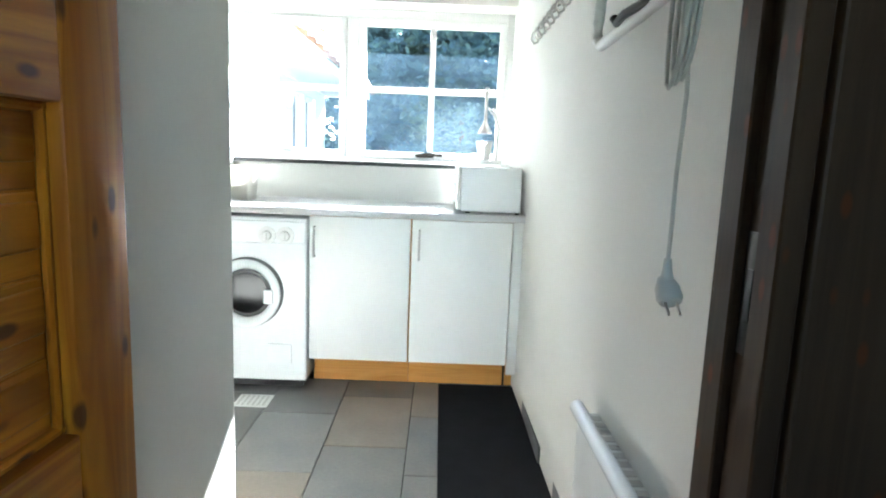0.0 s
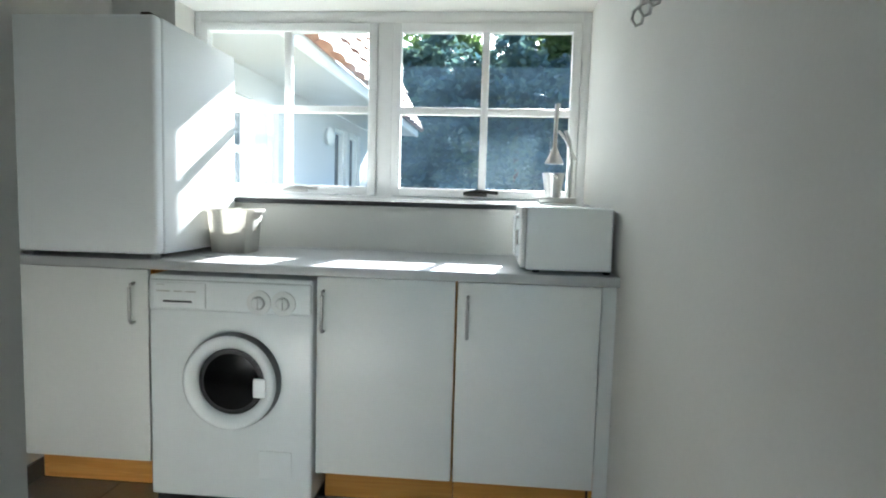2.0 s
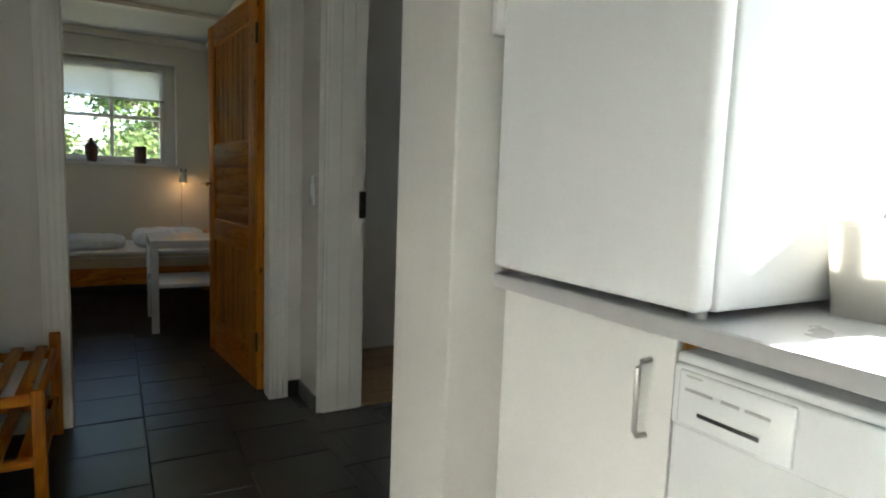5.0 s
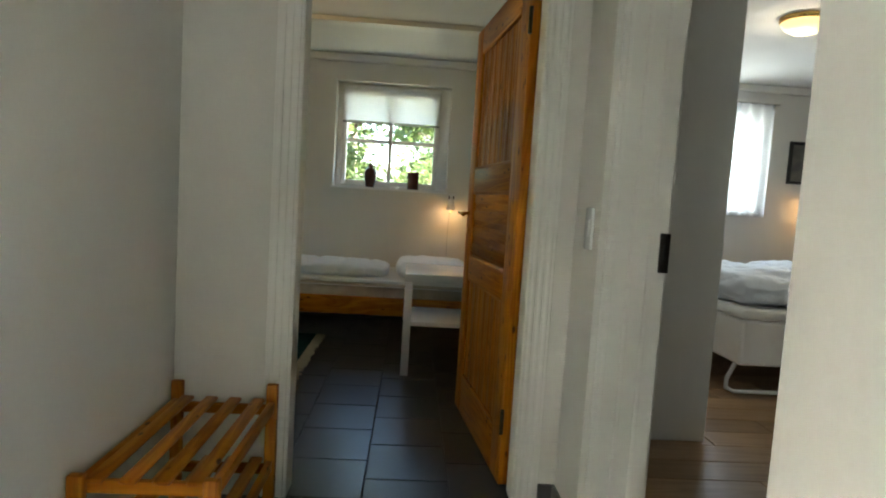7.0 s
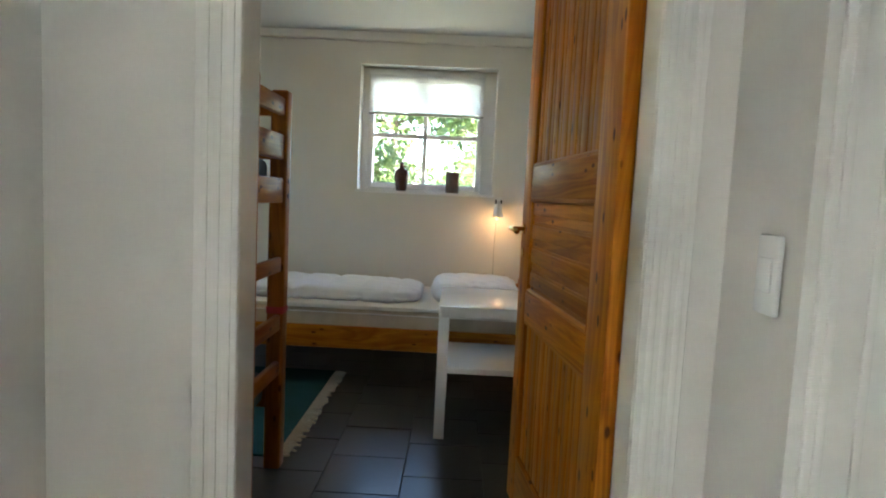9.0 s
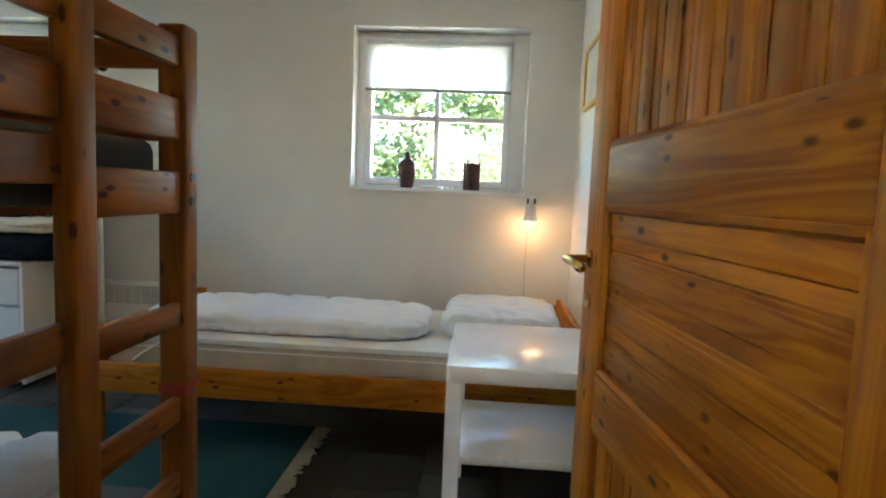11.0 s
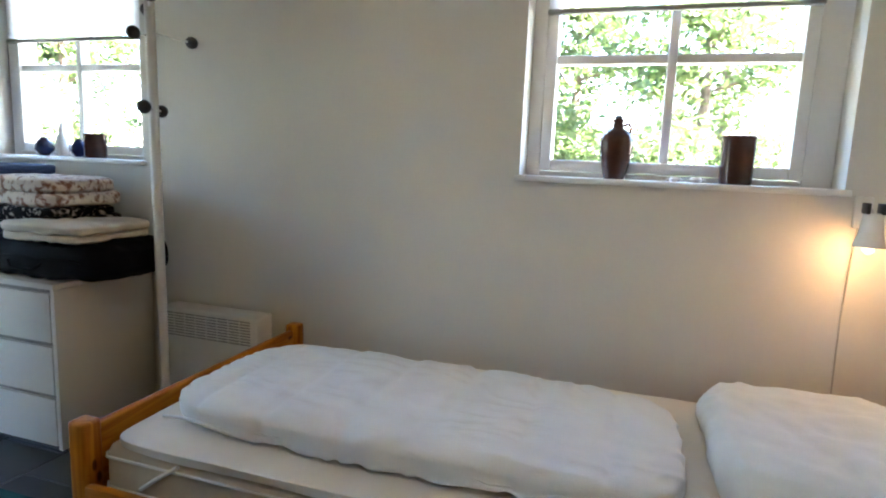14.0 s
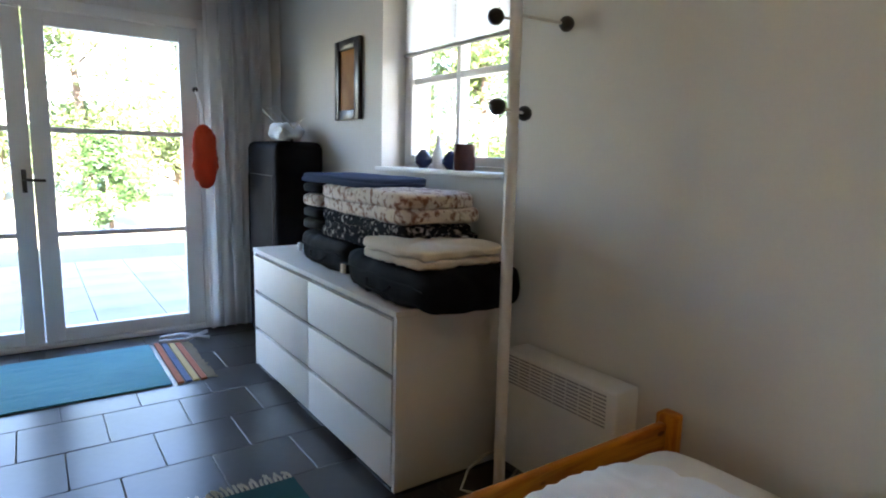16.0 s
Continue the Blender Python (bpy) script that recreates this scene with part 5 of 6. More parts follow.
for i, (z0, z1, mt_, lb) in enumerate(((0.885, 0.945, M_NAVY, "dark rolled sleeping mat"), (0.945, 1.00, M_NAVY, "dark rolled sleeping mat"), (1.0, 1.065, M_PINKFL, "folded pale flowered cover"), (1.065, 1.12, M_NAVY, "dark rolled sleeping mat"))):
    whole("folded_blanket", cushion(-6.12, -1.22, z0, -5.80, -0.99, z1, 5, 0.006, 9, i * 1.7, 14, 0.4), mt_, lb + " stacked on the chest", "blanket", "folded blankets on the chest", smooth=180)
folded("folded_blanket", -6.15, -1.24, 1.122, -5.80, -0.55, 1.165, 2, M_BLUE, "dusty blue folded blanket on top of the pile", "blanket", "folded blankets on the chest", 9.1, 20, 0.003)
folded("cream_towel", -6.10, -0.38, 0.880, -5.70, 0.06, 0.955, 2, M_CREAM, "cream folded towel draped over the bag", "towel", "", 6.1, 24, 0.008, 6)

# coat stand
rack = thing("coat_stand", (-5.955, 0.215, 0), "white coat stand with round black knobs", "coat stand")


def stand_at(z):
    """Middle of the slightly leaning pole at a height."""
    return Vector((-5.955 - 0.014 * z, 0.215 - 0.026 * z, z))


part("pole", tube([stand_at(0.02), stand_at(1.0), stand_at(1.97)], 0.020, 16), M_PLAST, rack, "", 60)
part("pole_cap", lathe([(0.020, 1.968), (0.018, 1.978), (0.006, 1.984)], (stand_at(1.97).x, stand_at(1.97).y, 0), 16), M_PLAST, rack, "", 60)
for k in range(4):
    q = math.pi / 4 + k * math.pi / 2
    part("foot", tube([stand_at(0.09), stand_at(0.05) + Vector((0.09 * math.cos(q), 0.09 * math.sin(q), 0)), stand_at(0.012) + Vector((0.20 * math.cos(q), 0.20 * math.sin(q), 0))], 0.010, 8), M_PLAST, rack, "", 60)
for z, dx, dy in ((1.93, -0.206, 0.012), (1.905, 0.082, -0.030), (1.81, 0.150, 0.150), (1.83, -0.115, -0.125), (1.712, -0.213, 0.014), (1.696, 0.075, -0.010), (1.412, 0.150, 0.100), (1.415, -0.108, -0.062)):
    c = stand_at(z)
    e = c + Vector((dx, dy, 0))
    a = part("peg", tube([c.lerp(e, 0.09), e], 0.0045, 8), M_PLAST, rack)
    kb = bmesh.new()
    bmesh.ops.create_uvsphere(kb, u_segments=16, v_segments=10, radius=0.026, matrix=Matrix.Translation(e))
    part("knob", kb, M_BLACK, a, "round black knob", 180)

ht = thing("panel_heater", (-6.16, 0.32, 0.1), "white electric panel heater with a slotted top", "heater")
part("body", box(-6.205, 0.06, 0.12, -6.092, 0.575, 0.568, 0.012, 3), M_PLAST, ht)
for i in range(9):
    for j in range(8):
        part("slot", box(-6.0922, 0.088 + j * 0.057, 0.442 + i * 0.0125, -6.0908, 0.139 + j * 0.057, 0.4475 + i * 0.0125), M_LIP, ht)
for y in (0.14, 0.49):
    part("bracket", box(-6.2195, y - 0.02, 0.2, -6.205, y + 0.02, 0.45), M_PLAST, ht)

# bunk bed
bk = thing("bunk_bed", (-3.56, 0.75, 0), "dark stained pine bunk bed with an end ladder", "bunk bed")
BX0, BX1, BY0, BY1 = -4.115, -3.035, -0.35, 1.712
for x in (BX0 + 0.035, BX1 - 0.035):
    for y in (BY0 + 0.035, BY1 - 0.035):
        part("post", box(x - 0.035, y - 0.035, 0, x + 0.035, y + 0.035, 1.578, 0.010, 3), M_RED_Z, bk)
part("ladder_upright", box(-3.722, BY1 - 0.045, 0, -3.655, BY1, 1.578, 0.008, 3), M_RED_Z, bk)
for z0, z1 in ((1.475, 1.545), (1.300, 1.400), (1.127, 1.226), (0.845, 0.905), (0.600, 0.665), (0.41, 0.47)):
    part("ladder_step", box(BX0 + 0.07, BY1 - 0.035, z0, -3.722, BY1 - 0.010, z1, 0.006), M_RED_X, bk)
for z0, z1 in ((1.475, 1.545), (1.30, 1.40), (1.19, 1.275), (0.865, 0.94), (0.26, 0.36)):
    part("end_board", box(-3.655, BY1 - 0.045, z0, BX1 - 0.07, BY1 - 0.020, z1, 0.006), M_RED_X, bk)
for z0, z1 in ((1.475, 1.545), (1.30, 1.40), (1.127, 1.226), (0.26, 0.36)):
    part("end_board", box(BX0 + 0.07, BY0 + 0.01, z0, BX1 - 0.07, BY0 + 0.035, z1, 0.006), M_RED_X, bk)
for x in (BX0 + 0.022, BX1 - 0.047):
    for z0, z1 in ((1.475, 1.545), (1.30, 1.40), (1.127, 1.226), (0.26, 0.36)):
        part("side_board", box(x, BY0 + 0.07, z0, x + 0.025, BY1 - 0.07, z1, 0.006), M_RED_Y, bk)
for z in (1.13, 0.27):
    for i in range(10):
        y = BY0 + 0.15 + i * 0.195
        part("bed_slat", box(BX0 + 0.048, y - 0.035, z, BX1 - 0.05, y + 0.035, z + 0.016), M_RED_X, bk)
part("red_band", box(BX0 - 0.002, BY1 - 0.072, 0.665, BX0 + 0.072, BY1 + 0.002, 0.70, 0.008), M_RED, bk, "red tape round the post")
for z in (1.215, 1.155):
    part("bolt_head", lathe([(0.012, 0.0), (0.010, 0.003)], (BX0 + 0.035, BY1, z), 14, "y"), M_DARKMETAL, bk)
whole("bunk_mattress", box(BX0 + 0.055, BY0 + 0.075, 1.147, BX1 - 0.055, BY1 - 0.075, 1.30, 0.03, 4), M_GREY, "grey striped mattress on the upper bunk", "mattress", smooth=60)
whole("bunk_mattress", box(BX0 + 0.055, BY0 + 0.075, 0.287, BX1 - 0.055, BY1 - 0.075, 0.42, 0.03, 4), M_GREY, "grey mattress on the lower bunk", "mattress", smooth=60)
whole("duvet", cushion(BX0 + 0.10, 0.30, 0.42, BX1 - 0.08, 1.60, 0.60, 5, 0.02, 6, 11.0, 44, 0.45, 0.3, 1, 0.012), M_DUVET, "crumpled white duvet on the lower bunk", "duvet", smooth=180)


def woven_rug(name, x0, x1, y0, y1, mat, label, stripes=()):
    t = thing(name, ((x0 + x1) / 2, (y0 + y1) / 2, 0), label, "rug")
    bm = bmesh.new()
    nx, ny = 30, 50
    vs = [[bm.verts.new((x0 + (x1 - x0) * i / nx + 0.006 * noise.noise((i * 0.3, j * 0.2, 4)), y0 + (y1 - y0) * j / ny, 0.010 + 0.003 * noise.noise((i * 0.4, j * 0.4, 1)))) for j in range(ny + 1)] for i in range(nx + 1)]
    for i in range(nx):
        for j in range(ny):
            bm.faces.new((vs[i][j], vs[i + 1][j], vs[i + 1][j + 1], vs[i][j + 1]))
    bmesh.ops.recalc_face_normals(bm, faces=bm.faces)
    r = bmesh.ops.extrude_face_region(bm, geom=bm.faces[:])
    for v in [g for g in r["geom"] if isinstance(g, bmesh.types.BMVert)]:
        v.co.z = 0.002
    bmesh.ops.recalc_face_normals(bm, faces=bm.faces)
    part("woven_cloth", bm, mat, t, "", 60)
    return t


def fringe(t, pts_a, pts_b, out, n=46):
    bm = bmesh.new()
    for i in range(n):
        f = (i + 0.5) / n
        p = Vector(pts_a).lerp(Vector(pts_b), f)
        o = Vector(out) * random.uniform(0.7, 1.15)
        side = Vector((out[1], -out[0], 0)) * random.uniform(-0.25, 0.25)
        add_tube(bm, [p + Vector((0, 0, 0.007)), p + o * 0.5 + Vector((0, 0, 0.007)), p + o + side + Vector((0, 0, 0.004))], 0.0055, 5)
    return part("fringe", bm, M_FRINGE, t, "cream knotted fringe", 60)


r1 = woven_rug("green_rug", -5.45, -4.16, -0.42, 1.66, M_TEAL, "dark teal woven rug with cream fringe beside the bed")
fringe(r1, (-5.45, 1.66, 0), (-4.16, 1.66, 0), (0, 0.07, 0), 70)
fringe(r1, (-5.45, -0.42, 0), (-4.16, -0.42, 0), (0, -0.07, 0), 70)
r2 = woven_rug("turquoise_rug", -5.24, -3.75, -2.43, -1.66, M_TURQ, "turquoise woven rug before the garden door")
for i, (c, w) in enumerate((((0.42, 0.10, 0.03), 0.03), ((0.05, 0.09, 0.2), 0.025), ((0.55, 0.40, 0.16), 0.03), ((0.42, 0.10, 0.03), 0.02))):
    part("stripe", box(-5.30 - i * 0.04, -2.43, 0.002, -5.268 - i * 0.04, -1.655, 0.0125, 0.001, 1), cloth("rug_stripe", c), r2, "coloured end stripe")
fringe(r2, (-5.425, -2.43, 0), (-5.425, -1.66, 0), (-0.05, 0, 0), 40)

# curtain, suitcase and hangings beside the garden door
cur = thing("curtain", (-5.88, -2.55, 0.02), "sheer white curtain drawn to the side of the door", "curtain")
bm = bmesh.new()
n, nz = 110, 18
rows_ = []
for j in range(nz + 1):
    z = 0.03 + (2.27) * j / nz
    rows_.append([bm.verts.new((-5.66 - 0.44 * i / n + 0.01 * math.sin(z * 2 + i * 0.3), -2.545 + (0.022 + 0.014 * noise.noise((i * 0.09, 0, 2))) * math.sin(i * 0.36 + 0.25 * math.sin(z * 1.4)) + 0.02 * noise.noise((i * 0.06, z, 5)), z)) for i in range(n + 1)])
for j in range(nz):
    for i in range(n):
        bm.faces.new((rows_[j][i], rows_[j][i + 1], rows_[j + 1][i + 1], rows_[j + 1][i]))
bmesh.ops.solidify(bm, geom=bm.faces[:], thickness=0.0015)
part("drape", bm, M_CURT, cur, "", 180)
part("curtain_rail", tube([(-6.19, -2.55, 2.31), (-5.0, -2.55, 2.31), (-3.8, -2.55, 2.31)], 0.011, 10), M_STEEL, cur, "slim steel curtain rail", 60)
for x in (-6.10, -4.9, -3.85):
    part("rail_bracket", box(x - 0.008, -2.649, 2.295, x + 0.008, -2.545, 2.305), M_STEEL, cur)
suit = thing("suitcase", (-6.02, -2.15, 0), "tall dark patterned suitcase standing in the corner", "suitcase")
part("shell", box(-6.19, -2.38, 0.03, -5.88, -1.80, 1.33, 0.05, 4), M_SUIT, suit, "", 60)
part("handle", tube([(-6.06, -2.20, 1.325), (-6.06, -2.20, 1.37), (-6.06, -2.02, 1.37), (-6.06, -2.02, 1.325)], 0.010, 8), M_BLACK, suit, "", 60)
for y in (-2.32, -1.86):
    for x in (-6.15, -5.93):
        part("wheel", lathe([(0.03, -0.012), (0.03, 0.012)], (x, y, 0.03), 16, "y"), M_BLACK, suit)
part("zip", tube([(-5.878, -2.33, 0.08), (-5.878, -2.33, 1.12), (-5.878, -1.86, 1.12), (-5.878, -1.86, 0.08)], 0.004, 6), M_BLACK, suit)
hang = thing("clothes_hangers", (-6.05, -2.1, 1.3), "white cloth and wire hangers heaped on the suitcase", "hangers")
part("white_cloth", cushion(-6.14, -2.22, 1.33, -5.96, -1.98, 1.45, 3.0, 0.02, 14, 2, 14), M_DUVET, hang, "crumpled white cloth", 180)
for k in range(3):
    y = -2.16 + k * 0.09
    part("wire_hanger", tube([(-6.18 + 0.03 * k, y, 1.48), (-6.05, y + 0.03, 1.41), (-5.93, y + 0.05, 1.50 + 0.02 * k), (-5.90, y + 0.05, 1.53)], 0.005, 6), M_PLAST, hang, "", 60)
orn = thing("orange_ornament", (-5.60, -2.62, 1.0), "orange cloth ornament hanging on the door frame", "ornament")
part("cloth_body", cushion(-5.715, -2.485, 1.01, -5.555, -2.42, 1.43, 2.3, 0.012, 16, 4, 18, 0.5), M_ORANGE, orn, "", 180)
part("hanging_ribbon", tube([(-5.635, -2.452, 1.42), (-5.632, -2.50, 1.56), (-5.63, -2.655, 1.66)], 0.006, 6), M_PLAST, orn)
part("ribbon_knob", lathe([(0.018, -0.01), (0.018, 0.01)], (-5.63, -2.648, 1.66), 12, "y"), M_DARKMETAL, orn)
ds = thing("folding_stool", (-5.50, -2.47, 0), "small white folded stool frame on the floor", "stool")
part("frame_bar", tube([(-5.62, -2.52, 0.02), (-5.45, -2.35, 0.03), (-5.30, -2.42, 0.02)], 0.012, 8), M_PLAST, ds)
part("frame_bar", tube([(-5.60, -2.36, 0.022), (-5.44, -2.45, 0.042), (-5.32, -2.50, 0.022)], 0.012, 8), M_PLAST, ds)


def ceiling_lamp(x, y, label):
    t = thing("ceiling_lamp", (x, y, H), label, "lamp", "ceiling lamps")
    part("rim", lathe([(0.135, H - 0.03), (0.142, H - 0.02), (0.142, H - 0.001), (0.05, H - 0.001)], (x, y, 0), 40), M_BRASS, t, "brass rim", 40)
    part("bowl", lathe([(0.02, H - 0.10), (0.07, H - 0.09), (0.115, H - 0.062), (0.132, H - 0.031)], (x, y, 0), 40), M_LAMPGLOW, t, "glowing frosted glass bowl", 80)
    return t


ceiling_lamp(-4.40, 1.60, "round ceiling lamp with brass rim, lit")
ceiling_lamp(-4.38, 4.72, "round ceiling lamp of the far bedroom, lit")

# ---- far bedroom ----
b2 = thing("divan_bed", (-5.25, 5.2, 0), "white divan bed on white tubular legs", "bed")
part("base", box(-6.20, 4.50, 0.20, -4.33, 5.90, 0.50, 0.03, 4), M_SHEET, b2, "cream upholstered base", 60)
part("topper", box(-6.20, 4.49, 0.50, -4.32, 5.91, 0.565, 0.025, 4), M_SHEET, b2, "white mattress topper", 60)
for x in (-4.40, -5.95):
    part("leg_loop", tube([(x, 4.52, 0.21), (x, 4.47, 0.10), (x, 4.47, 0.04), (x, 4.52, 0.016), (x, 5.2, 0.016), (x, 5.86, 0.016), (x, 5.91, 0.04), (x, 5.91, 0.10), (x, 5.88, 0.21)], 0.014, 10), M_WHITE, b2, "white tube legs", 60)
whole("duvet", cushion(-5.75, 4.50, 0.555, -4.35, 5.30, 0.78, 4, 0.03, 4.5, 21.0, 36, 0.5, 0, 1, 0.015), M_DUVET, "white rumpled duvet on the divan", "duvet", smooth=180)
whole("duvet", cushion(-5.85, 5.28, 0.555, -4.40, 5.88, 0.80, 4, 0.03, 4.5, 27.0, 36, 0.5, 0, 1, 0.015), M_DUVET, "second white folded duvet on the divan", "duvet", smooth=180)
whole("pillow", cushion(-6.18, 4.60, 0.555, -5.80, 5.25, 0.73, 3.2, 0.016, 6, 15.0, 22, 0.8), M_DUVET, "white pillow on the divan", "pillow", smooth=180)
l2 = thing("wall_lamp", (-6.2, 6.12, 1.25), "lit wall lamp with a ball joint and flex", "lamp")
part("wall_plate", lathe([(0.03, 0), (0.028, 0.012)], (-6.219, 6.12, 1.21), 18, "x"), M_STEEL, l2)
part("arm", tube([(-6.21, 6.12, 1.21), (-6.14, 6.12, 1.20), (-6.10, 6.12, 1.24)], 0.006, 8), M_STEEL, l2, "", 60)
part("shade", lathe([(0.015, 1.38), (0.045, 1.34), (0.05, 1.29), (0.047, 1.29), (0.04, 1.335)], (-6.08, 6.12, 0), 22), M_PLAST, l2, "pale glass shade", 60)
part("glow_bulb", lathe([(0.005, 1.262), (0.018, 1.275), (0.02, 1.295), (0.01, 1.315)], (-6.08, 6.12, 0), 16), M_LAMPGLOW, l2, "lit bulb", 60)
part("ball_joint", lathe([(0.008, 1.10), (0.03, 1.125), (0.008, 1.15)], (-6.18, 6.12, 0), 16), M_DARKMETAL, l2, "", 60)
part("flex", tube([(-6.205, 6.12, 1.12), (-6.21, 6.125, 0.9), (-6.208, 6.12, 0.6)], 0.004, 6), M_DARKMETAL, l2, "", 60)
picture_x("framed_picture", -6.219, 5.90, 6.42, 1.50, 1.90, M_BLACK, M_DUSKY, "dark landscape picture in a black frame", 0.03)
c4 = thing("curtain", (-6.2, 5.5, 1.2), "short white curtain at the far window", "curtain")
bm = bmesh.new()
rows_ = []
for j in range(9):
    z = 1.17 + 1.05 * j / 8
    rows_.append([bm.verts.new((-6.185 + 0.018 * math.sin(i * 0.55), 5.30 + 0.40 * i / 40, z)) for i in range(41)])
for j in range(8):
    for i in range(40):
        bm.faces.new((rows_[j][i], rows_[j][i + 1], rows_[j + 1][i + 1], rows_[j + 1][i]))
bmesh.ops.solidify(bm, geom=bm.faces[:], thickness=0.0015)
part("drape", bm, M_CURT, c4, "", 180)
part("curtain_rail", tube([(-6.19, 4.55, 2.225), (-6.19, 5.2, 2.225), (-6.19, 5.75, 2.225)], 0.008, 8), M_STEEL, c4)

# ---- outside ----
structure("ground", box(-400, -400, -0.6, 400, 400, -0.16), M_GRASS, "dry summer lawn and earth reaching to the horizon", "ground")

# wing of the house seen from the utility window
wing = thing("house_wing", (-1.51, 4.3, -0.16), "white rendered house wing with a red tiled roof", "house")
WL, EO, EZ = 6.68, 0.73, 2.35
holes = [(0.55, 1.75, 0.75, 2.12), (2.02, 2.30, 0.75, 2.12), (4.24, 4.86, 0.5, 2.20), (4.99, 5.62, 0.5, 2.20)]


def wing_part(name, bm, mat, parent, label="", smooth=0):
    """A part given in the wing's own axes: v outwards, u along the wall, z up."""
    ob = link(name, bm, mat, smooth)
    ob.parent = parent
    return tagged(ob, label)


wall = wing_part("wall", wall_boxes("y", -0.3, 0.0, -0.33, WL - 0.3, 0, EZ, holes), M_RENDER, wing)
wing_part("gable_wall", box(-1.0, WL - 0.6, 0, -0.3, WL - 0.3, EZ), M_RENDER, wing)
wing_part("eave_board", box(0.0, 0.27, EZ, EO - 0.03, WL, EZ + 0.03, 0.004), M_RENDER, wing, "white boarded eave")
wing_part("fascia", box(EO - 0.03, 0.27, EZ - 0.02, EO, WL + 0.02, EZ + 0.09, 0.004), M_FRAMEW, wing, "white fascia board")
rise = math.tan(radians(64))
roof = bmesh.new()
RW = 1.15
vs = [roof.verts.new(p) for p in ((EO + 0.03, 0.27, EZ + 0.09), (EO + 0.03, WL + 0.1, EZ + 0.09), (EO - RW, WL + 0.1, EZ + 0.09 + RW * rise), (EO - RW, 0.27, EZ + 0.09 + RW * rise), (-1.02, 0.27, EZ + 0.09), (-1.02, WL + 0.1, EZ + 0.09))]
roof.faces.new((vs[0], vs[1], vs[2], vs[3]))
roof.faces.new((vs[3], vs[2], vs[5], vs[4]))
bmesh.ops.solidify(roof, geom=roof.faces[:], thickness=0.05)
rf = wing_part("roof", roof, M_ROOF, wing, "red tiled roof")
wing_part("barge_board", box(-0.3, WL + 0.005, EZ - 0.0, EO - 0.03, WL + 0.03, EZ + 0.085, 0.003), M_FRAMEW, wing, "white barge board")
tile_me = None
ang = radians(64)
for i in range(8):
    for j in range(18):
        u = j * 0.36 + 0.47
        d = i * 0.33 + 0.17
        if tile_me is None:
            bm = bmesh.new()
            n = 5
            ra = [bm.verts.new((-0.19, -0.17 + 0.34 * k / n, 0.02 + 0.03 * math.sin(math.pi * k / n))) for k in range(n + 1)]
            rb = [bm.verts.new((0.19, -0.17 + 0.34 * k / n, 0.045 + 0.03 * math.sin(math.pi * k / n))) for k in range(n + 1)]
            rc = [bm.verts.new((0.19, -0.17 + 0.34 * k / n, 0.0)) for k in range(n + 1)]
            for k in range(n):
                bm.faces.new((ra[k], rb[k], rb[k + 1], ra[k + 1]))
                bm.faces.new((rb[k], rc[k], rc[k + 1], rb[k + 1]))
            tile_me = bpy.data.meshes.new("roof_tile")
            bm.to_mesh(tile_me)
            bm.free()
            tile_me.materials.append(M_ROOF)
        ob = new("roof_tile", tile_me)
        ob.parent = rf
        ob.matrix_basis = Matrix.Translation((EO + 0.03 - d * math.cos(ang), u, EZ + 0.09 + d * math.sin(ang))) @ Matrix.Rotation(ang, 4, "Y")
for ua, ub, za, zb in holes:
    w = wing_part("window", wall_boxes("y", -0.16, -0.05, ua, ub, za, zb, [(ua + 0.06, ub - 0.06, za + 0.06, zb - 0.06)]), M_FRAMEW, wing, "white framed window")
    wing_part("pane", box(-0.12, ua + 0.06, za + 0.06, -0.11, ub - 0.06, zb - 0.06), M_DARKGL, w)
    zm = za + 0.36 * (zb - za)
    for zz in (zm, za + 0.68 * (zb - za)) if ub < 3 else (zm,):
        wing_part("glazing_bar", box(-0.14, ua + 0.06, zz - 0.03, -0.075, ub - 0.06, zz + 0.03), M_FRAMEW, w)
wing_part("porch_lamp", lathe([(0.02, 0.0), (0.10, 0.02), (0.115, 0.05), (0.08, 0.09), (0.02, 0.11)], (0, 3.86, 2.03), 22, "x"), M_PLAST, wing, "round white porch lamp", 60)
wing.matrix_basis = pose(-1.51, 4.3, -0.16, 0, 0, -0.76)

# paving outside the garden door
terrace = thing("terrace", (-4.8, -4.5, -0.16), "pale concrete slab terrace outside the garden door", "terrace", "", "structure")
slab_me = bpy.data.meshes.new("slab")
bm = box(-0.248, -0.248, -0.02, 0.248, 0.248, 0.06, 0.003, 1)
bm.to_mesh(slab_me)
bm.free()
slab_me.materials.append(M_PATIO)
for i in range(9):
    for j in range(7):
        ob = new("slab", slab_me)
        ob.parent = terrace
        ob.location = (-2.0 + i * 0.5, 1.25 - j * 0.5, random.uniform(-0.001, 0.001))


